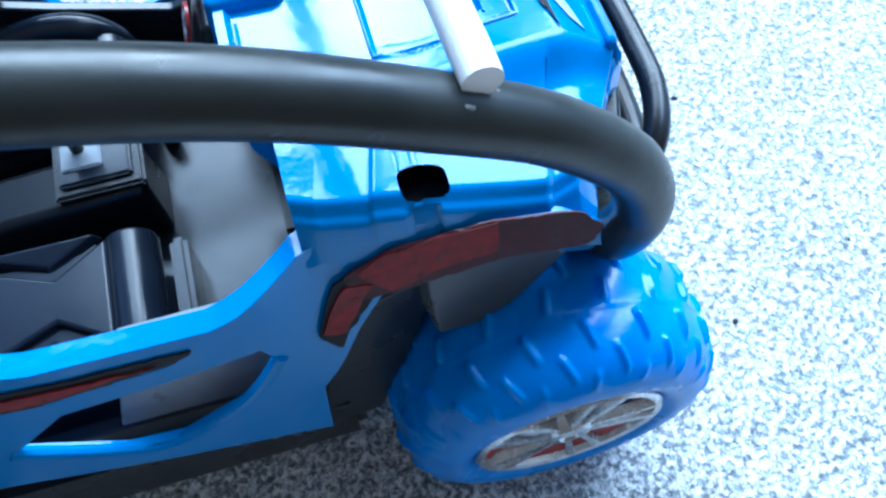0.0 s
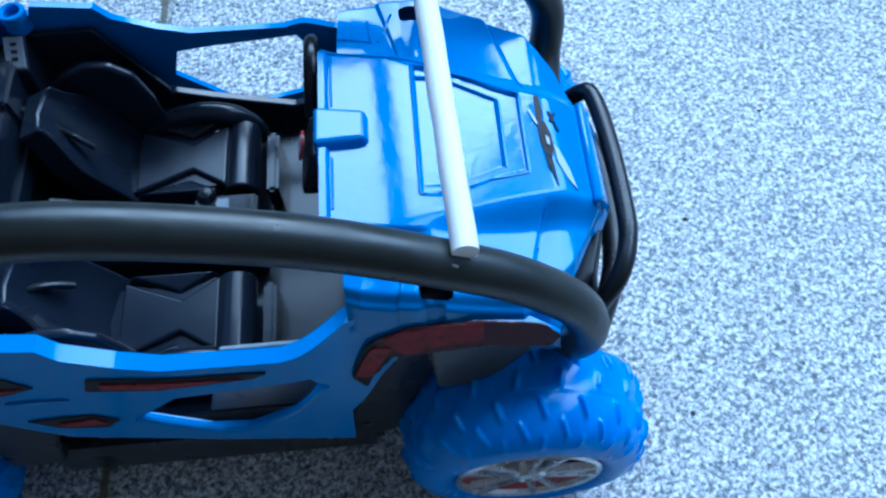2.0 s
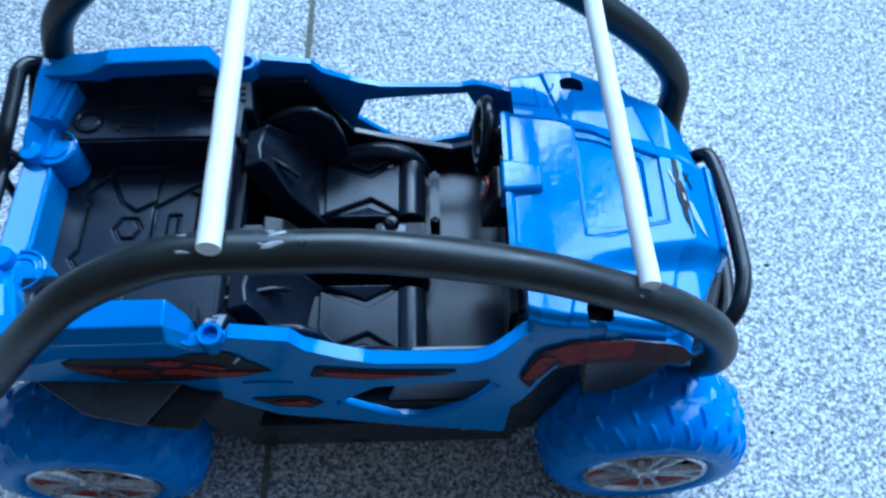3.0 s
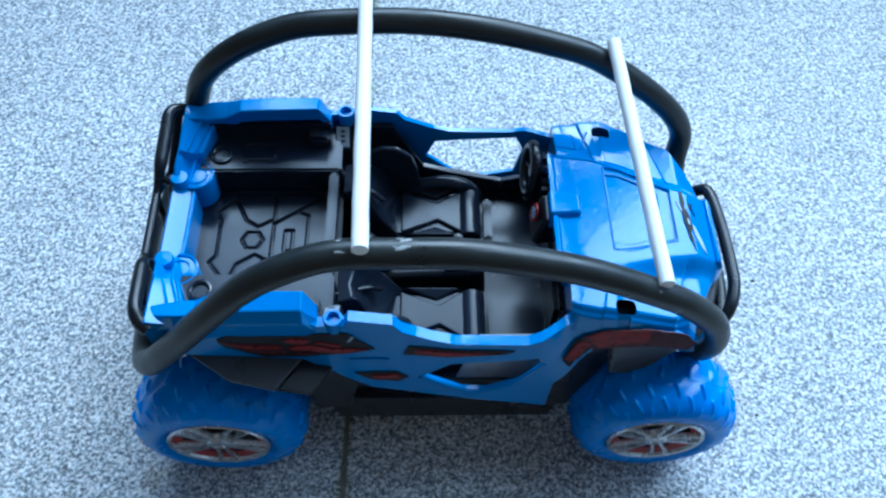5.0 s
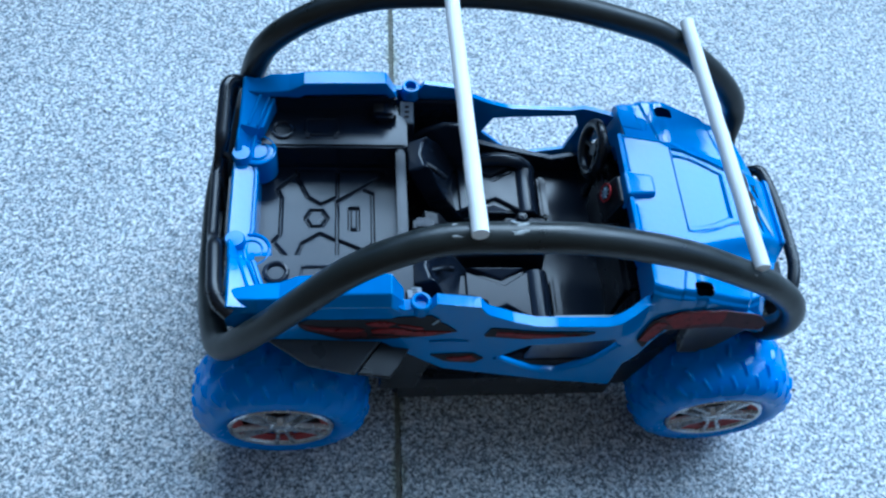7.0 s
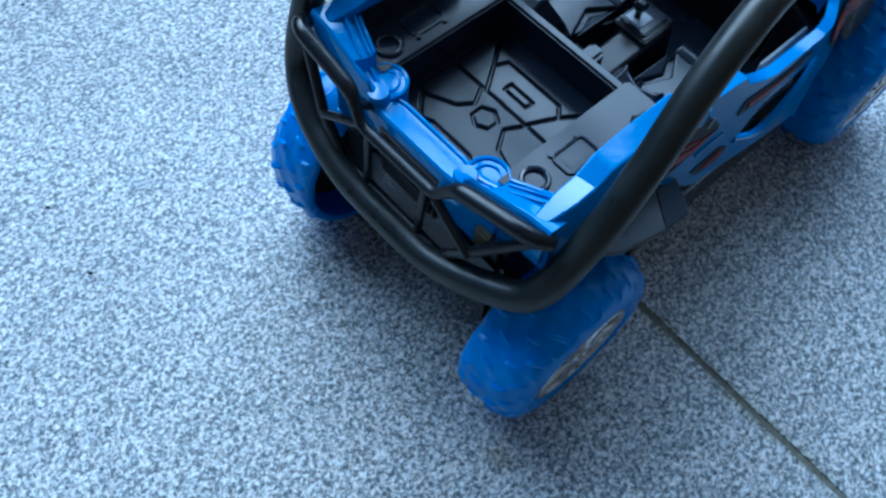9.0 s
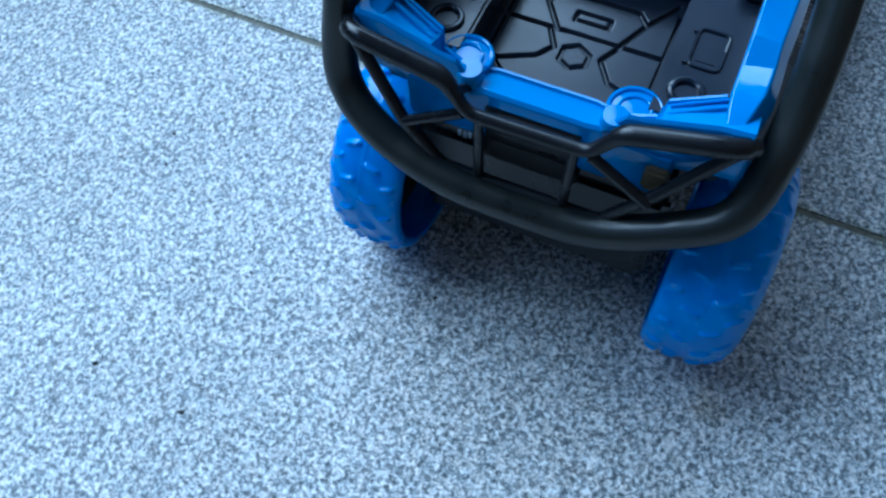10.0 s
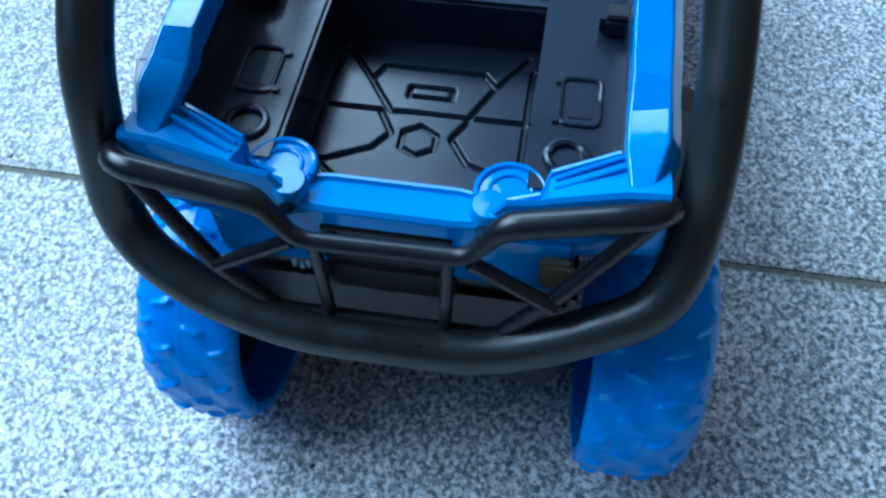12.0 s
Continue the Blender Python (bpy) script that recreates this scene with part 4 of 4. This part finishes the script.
for a, b in (((-0.250, -0.496, 1.452), (-0.272, 0.555, 1.425)), ((0.672, -0.462, 1.192), (0.627, 0.55, 1.228))):
    a, b = Vector(a), Vector(b)
    pts = [a + (b - a) * k / 24 + Vector((0.0006 * math.sin(k * 1.3), 0, 0.0006 * math.cos(k * 2.1))) for k in range(25)]
    part("cross_stick", tube(pts, [0.0245 + 0.0004 * math.sin(k * 1.7) for k in range(25)], 16), PAPER, car, "white paper stick glued across the hose")


# wheels
def build_wheel():
    hub = bpy.data.objects.new("wheel", None)
    scene.collection.objects.link(hub)
    # outer side is -y; centre of the tyre at the origin
    prof = [(0.172, -0.092), (0.19, -0.115), (0.215, -0.128), (0.245, -0.122), (0.272, -0.10), (0.289, -0.07), (0.298, -0.03), (0.300, 0.01), (0.300, 0.06), (0.297, 0.10), (0.290, 0.122), (0.276, 0.13), (0.262, 0.128)]
    fine = spline([(r, y, 0) for r, y in prof], 8)
    inner = [(0.258, 0.10), (0.262, 0.0), (0.24, -0.07), (0.172, -0.082)]
    steps, pitch = 560, 2 * math.pi / 19
    bars = [(-0.036, 0.026, 0.0, 14.0, 0.0095), (0.036, 0.024, 0.5, -14.0, 0.0095), (0.092, 0.020, 0.05, 12.0, 0.0095), (-0.084, 0.024, 0.5, 24.0, 0.007), (-0.112, 0.016, 0.05, -20.0, 0.0055)]

    def relief(a, y):
        h = 0.0
        for y0, half, shift, tilt, high in bars:
            u = ((a / pitch - shift) % 1.0 - 0.5) * pitch * 0.3
            v = y - y0
            c, s = math.cos(radians(tilt)), math.sin(radians(tilt))
            along, across = c * v + s * u, -s * v + c * u
            h = max(h, high * (1 - smooth(half - 0.009, half + 0.006, abs(along))) * (1 - smooth(0.0, 0.0105, abs(across))))
        return h + 0.0012 * math.sin(19 * a + 70 * y) + 0.002 * math.exp(-((y - 0.006) / 0.003) ** 2)

    bm = bmesh.new()
    rings = []
    for k in range(steps):
        a = 2 * math.pi * k / steps
        ring = []
        for q in fine:
            r = q.x + (relief(a, q.y) * smooth(0.232, 0.262, q.x))
            ring.append(bm.verts.new((r * math.cos(a), q.y, r * math.sin(a))))
        ring += [bm.verts.new((r * math.cos(a), y, r * math.sin(a))) for r, y in inner]
        rings.append(ring)
    for k in range(steps):
        p, q = rings[k], rings[(k + 1) % steps]
        for i in range(len(p)):
            j = (i + 1) % len(p)
            bm.faces.new((p[i], p[j], q[j], q[i]))
    tyre = part("tyre", bm, TYRE, hub, "soft blue tyre with raised tread bars", angle=60)
    # black discs here and behind the spokes paint the wheel's inner shade
    part("tyre_shade_disc", lathe([(0.0, 0.0), (0.255, 0.0), (0.255, 0.01), (0.0, 0.01)], (0, 0, 0), 32), DARK, hub)
    part("rim", lathe([(0.182, -0.10), (0.182, -0.117), (0.176, -0.123), (0.166, -0.119), (0.162, -0.10)], (0, 0, 0), 48), CHROME, hub, "chromed rim edge")
    part("red_ring", lathe([(0.168, -0.104), (0.168, -0.109), (0.134, -0.096), (0.134, -0.090)], (0, 0, 0), 48), RED, hub, "red painted ring")
    part("rim_disc", lathe([(0.0, -0.06), (0.18, -0.06), (0.18, -0.056), (0.0, -0.056)], (0, 0, 0), 32), DARK, hub)
    part("hub_cap", lathe([(0.0, -0.118), (0.018, -0.118), (0.024, -0.124), (0.038, -0.122), (0.048, -0.112), (0.052, -0.09), (0.0, -0.07)], (0, 0, 0), 24), CHROME, hub)
    first = None
    for k in range(10):
        a = 2 * math.pi * (k // 2) / 5
        m4 = Matrix.Rotation(a, 4, "Y") @ (Matrix.Identity(4) if k % 2 == 0 else Matrix.Scale(-1, 4, (0, 0, 1)))
        if first is None:
            bm = hull([(0.02, -0.092, 0.002), (0.170, -0.098, 0.020), (0.166, -0.098, 0.042), (0.02, -0.092, 0.020)],
                      [(0.02, -0.117, 0.005), (0.170, -0.121, 0.024), (0.167, -0.121, 0.037), (0.02, -0.117, 0.016)])
            first = part("spoke", bm, CHROME, hub, "chromed spoke strand", bevel=0.004)
        else:
            repeat(first, hub, m4)
    return hub


wheel_1 = build_wheel()
wheel_1.parent = car
WHEELS = [(0.808, -0.530, 0), (-0.860, -0.532, 17), (0.808, 0.458, 40), (-0.860, 0.458, 75)]
for k, (x, y, spin) in enumerate(WHEELS):
    m4 = Matrix.Translation(Vector((x, y, 0.312)) * DM) @ Matrix.Rotation(0 if y < 0 else math.pi, 4, "Z") @ Matrix.Rotation(radians(spin), 4, "Y") @ Matrix.Diagonal((1.035, 0.98, 1.035, 1))
    if k == 0:
        wheel_1.matrix_basis = m4
    else:
        copy_thing(wheel_1, m4)
for x in (-0.85, 0.808):
    part("axle", tube([Vector((x, -0.48, 0.302)), Vector((x, 0.46, 0.302))], 0.03, 12), BLACK, car)


# decals on the side
def decal(name, pts, mat, lift=0.004, side=-1):
    bm = panel(pts, [], lambda a, b: (a, side * (side_y(a, b) + lift), b), lambda a, b: (a, side * (side_y(a, b) + lift - 0.003), b), CUTS)
    return part(name, bm, mat, car, smooth=False)


def ragged(pts, rough, seed):
    """The same outline with torn, flame-like teeth along it."""
    rng = random.Random(seed)
    out = []
    for (ax, ay), (bx, by) in zip(pts, pts[1:] + pts[:1]):
        n = max(1, int(math.hypot(bx - ax, by - ay) / 0.013))
        for k in range(n):
            t = (k + 0.8 * rng.random()) / n
            q = 0.9 * rough * rng.uniform(-1.0, 0.6) * rng.random()
            dx, dy = bx - ax, by - ay
            ln = math.hypot(dx, dy)
            out.append((ax + dx * t - dy / ln * q + 1.2 * q, ay + dy * t + dx / ln * q))
    return out


FLAMES = [([(-0.78, 0.870), (-0.73, 0.900), (-0.53, 0.895), (-0.34, 0.915), (-0.245, 0.812), (-0.30, 0.788), (-0.49, 0.765), (-0.63, 0.766), (-0.75, 0.828)], DECAL_BLACK, 0.005),
          ([(-0.766, 0.872), (-0.68, 0.852), (-0.56, 0.845), (-0.545, 0.785), (-0.62, 0.785), (-0.69, 0.812), (-0.746, 0.842)], DECAL_MAROON, 0.006),
          ([(-0.75, 0.858), (-0.66, 0.840), (-0.56, 0.836), (-0.58, 0.822), (-0.68, 0.828)], DECAL_RED, 0.004),
          ([(-0.555, 0.874), (-0.50, 0.886), (-0.455, 0.872), (-0.475, 0.850), (-0.53, 0.858)], DECAL_RED, 0.004),
          ([(-0.535, 0.835), (-0.47, 0.842), (-0.42, 0.836), (-0.394, 0.822), (-0.262, 0.815), (-0.35, 0.793), (-0.45, 0.800), (-0.46, 0.812), (-0.53, 0.812)], DECAL_RED, 0.006),
          ([(-0.455, 0.864), (-0.40, 0.856), (-0.35, 0.834), (-0.37, 0.828), (-0.42, 0.846)], DECAL_RED, 0.003),
          ([(-0.54, 0.800), (-0.48, 0.795), (-0.43, 0.786), (-0.50, 0.778)], DECAL_MAROON, 0.004),
          ([(-0.13, 0.828), (0.05, 0.798), (0.25, 0.79), (0.20, 0.765), (0.0, 0.75), (-0.15, 0.775)], DECAL_BLACK, 0.004),
          ([(-0.11, 0.808), (0.05, 0.785), (0.19, 0.778), (0.02, 0.762), (-0.11, 0.782)], DECAL_RED, 0.005),
          ]
FRONT_FLAMES = [([(-0.33, 0.655), (-0.17, 0.66), (-0.13, 0.62), (-0.17, 0.588), (-0.27, 0.603)], DECAL_BLACK, 0.005),
          ([(-0.27, 0.635), (-0.17, 0.648), (-0.16, 0.615), (-0.24, 0.612)], DECAL_RED, 0.006),
          ([(0.47, 0.800), (0.55, 0.832), (0.70, 0.835), (0.84, 0.812), (0.88, 0.770), (0.86, 0.735), (0.72, 0.755), (0.56, 0.745), (0.49, 0.745)], DECAL_MAROON, 0.003),
          ([(0.49, 0.800), (0.53, 0.825), (0.62, 0.832), (0.71, 0.832), (0.71, 0.775), (0.62, 0.770), (0.54, 0.748)], DECAL_RED, 0.004),
          ([(0.412, 0.700), (0.43, 0.738), (0.452, 0.785), (0.49, 0.800), (0.53, 0.760), (0.48, 0.705), (0.443, 0.660)], DECAL_BLACK, 0.007),
          ([(0.420, 0.705), (0.445, 0.750), (0.47, 0.785), (0.51, 0.775), (0.485, 0.735), (0.452, 0.690)], DECAL_RED, 0.006)]
for k, (pts, mat, rough) in enumerate(FLAMES + FRONT_FLAMES):
    decal("flame_decal", ragged(pts, rough, k), mat, (0.004 if mat is DECAL_BLACK else 0.006 if mat is DECAL_MAROON else 0.008) + (0.006 if pts[0][0] > 0.35 else 0.0))


decal("pale_stroke", [(-0.335, 0.868), (-0.318, 0.895), (-0.310, 0.892), (-0.328, 0.866)], DECAL_PALE, 0.010)


def hood_decal(name, pts, mat, lift=0.004, label=""):
    def top(a, b, d=0.0):
        return (a, b, hood_height(a, b, hood_width(a, b > 0)) + lift - d)
    bm = panel(pts, [], lambda a, b: top(a, b), lambda a, b: top(a, b, 0.003))
    ob = part(name, bm, mat, car, smooth=False)
    return tagged(ob, label) if label else ob


STROKES = [[(0.891, 0.136), (0.902, 0.135), (0.906, 0.085), (0.900, 0.058), (0.888, 0.060)],
           [(0.889, 0.062), (0.907, 0.056), (0.918, 0.020), (0.919, -0.024), (0.911, -0.046), (0.897, -0.036), (0.889, 0.0)],
           [(0.896, -0.038), (0.905, -0.044), (0.905, -0.088), (0.899, -0.074)], [(0.903, -0.048), (0.911, -0.050), (0.916, -0.124), (0.908, -0.095)]]
for pts in STROKES:
    hood_decal("hood_mark", pts, DECAL_BLACK)
hood_decal("hood_mark", [(0.903, 0.014), (0.910, 0.006), (0.911, -0.014), (0.904, -0.011)], DECAL_PALE, 0.007)
hood_decal("slash_mark", [(0.870, 0.088), (0.875, 0.090), (0.890, 0.052), (0.886, 0.046)], DECAL_PALE)
for pts in ([(0.918, 0.090), (0.925, 0.088), (0.934, 0.058), (0.928, 0.058)], [(0.933, 0.090), (0.938, 0.086), (0.924, 0.060), (0.919, 0.063)], [(0.930, 0.056), (0.936, 0.054), (0.941, 0.036), (0.935, 0.036)]):
    hood_decal("small_mark", pts, DECAL_BLACK)
hood_decal("wing_mark", [(0.920, -0.008), (0.930, -0.018), (0.950, -0.070), (0.962, -0.124), (0.942, -0.100), (0.923, -0.055)], DECAL_PALE)

# dried glue beside the sticks, on the hose's crown
def smear(x0, x1, n, seed):
    rng = random.Random(seed)
    bm = bmesh.new()
    for k in range(n):
        x = rng.uniform(x0, x1)
        near_pts = [p for p in near if -0.8 < p[0] < 0.95 and p[2] > 0.9]
        a = max((p for p in near_pts if p[0] <= x), key=lambda p: p[0])
        b = min((p for p in near_pts if p[0] > x), key=lambda p: p[0])
        t = (x - a[0]) / (b[0] - a[0])
        y, z = a[1] + (b[1] - a[1]) * t, a[2] + (b[2] - a[2]) * t
        turn = rng.uniform(-0.7, 0.5)
        at = Matrix.Translation((x, y, z)) @ Matrix.Rotation(turn, 4, "X") @ Matrix.Translation((0, 0, 0.0445)) @ Matrix.Rotation(rng.uniform(-0.4, 0.4), 4, "Z") @ Matrix.Diagonal((rng.uniform(0.008, 0.028), rng.uniform(0.003, 0.008), 0.0025, 1))
        bmesh.ops.create_icosphere(bm, subdivisions=2, radius=1.0, matrix=at)
    for v in bm.verts:
        v.co += Vector((rng.uniform(-1, 1), rng.uniform(-1, 1), rng.uniform(-1, 1))) * 0.0006
    part("glue_smear", bm, GLUE, car, "pale dried glue on the hose")


smear(-0.36, -0.28, 9, 3)
smear(-0.22, -0.08, 12, 5)
smear(0.60, 0.76, 6, 8)

# grit lying on the tiles
rng = random.Random(11)
bm = bmesh.new()
for k in range(46):
    x, y = ((1.351, -0.427), (-0.971, 1.363))[k] if k < 2 else (rng.uniform(-2.2, 2.6), rng.uniform(-1.2, 2.4))
    r = rng.uniform(0.003, 0.007) if k > 1 else 0.006
    bmesh.ops.create_icosphere(bm, subdivisions=1, radius=1.0, matrix=Matrix.Translation((x, y, r * 0.4)) @ Matrix.Rotation(rng.uniform(0, 6), 4, "Z") @ Matrix.Diagonal((r * rng.uniform(0.8, 1.8), r, r * 0.6, 1)))
for v in bm.verts:
    v.co += Vector((rng.uniform(-1, 1), rng.uniform(-1, 1), 0)) * 0.002
tagged(part("grit", bm, GRIT), "dark specks of grit on the granite tiles", "grit", kind="stuff")
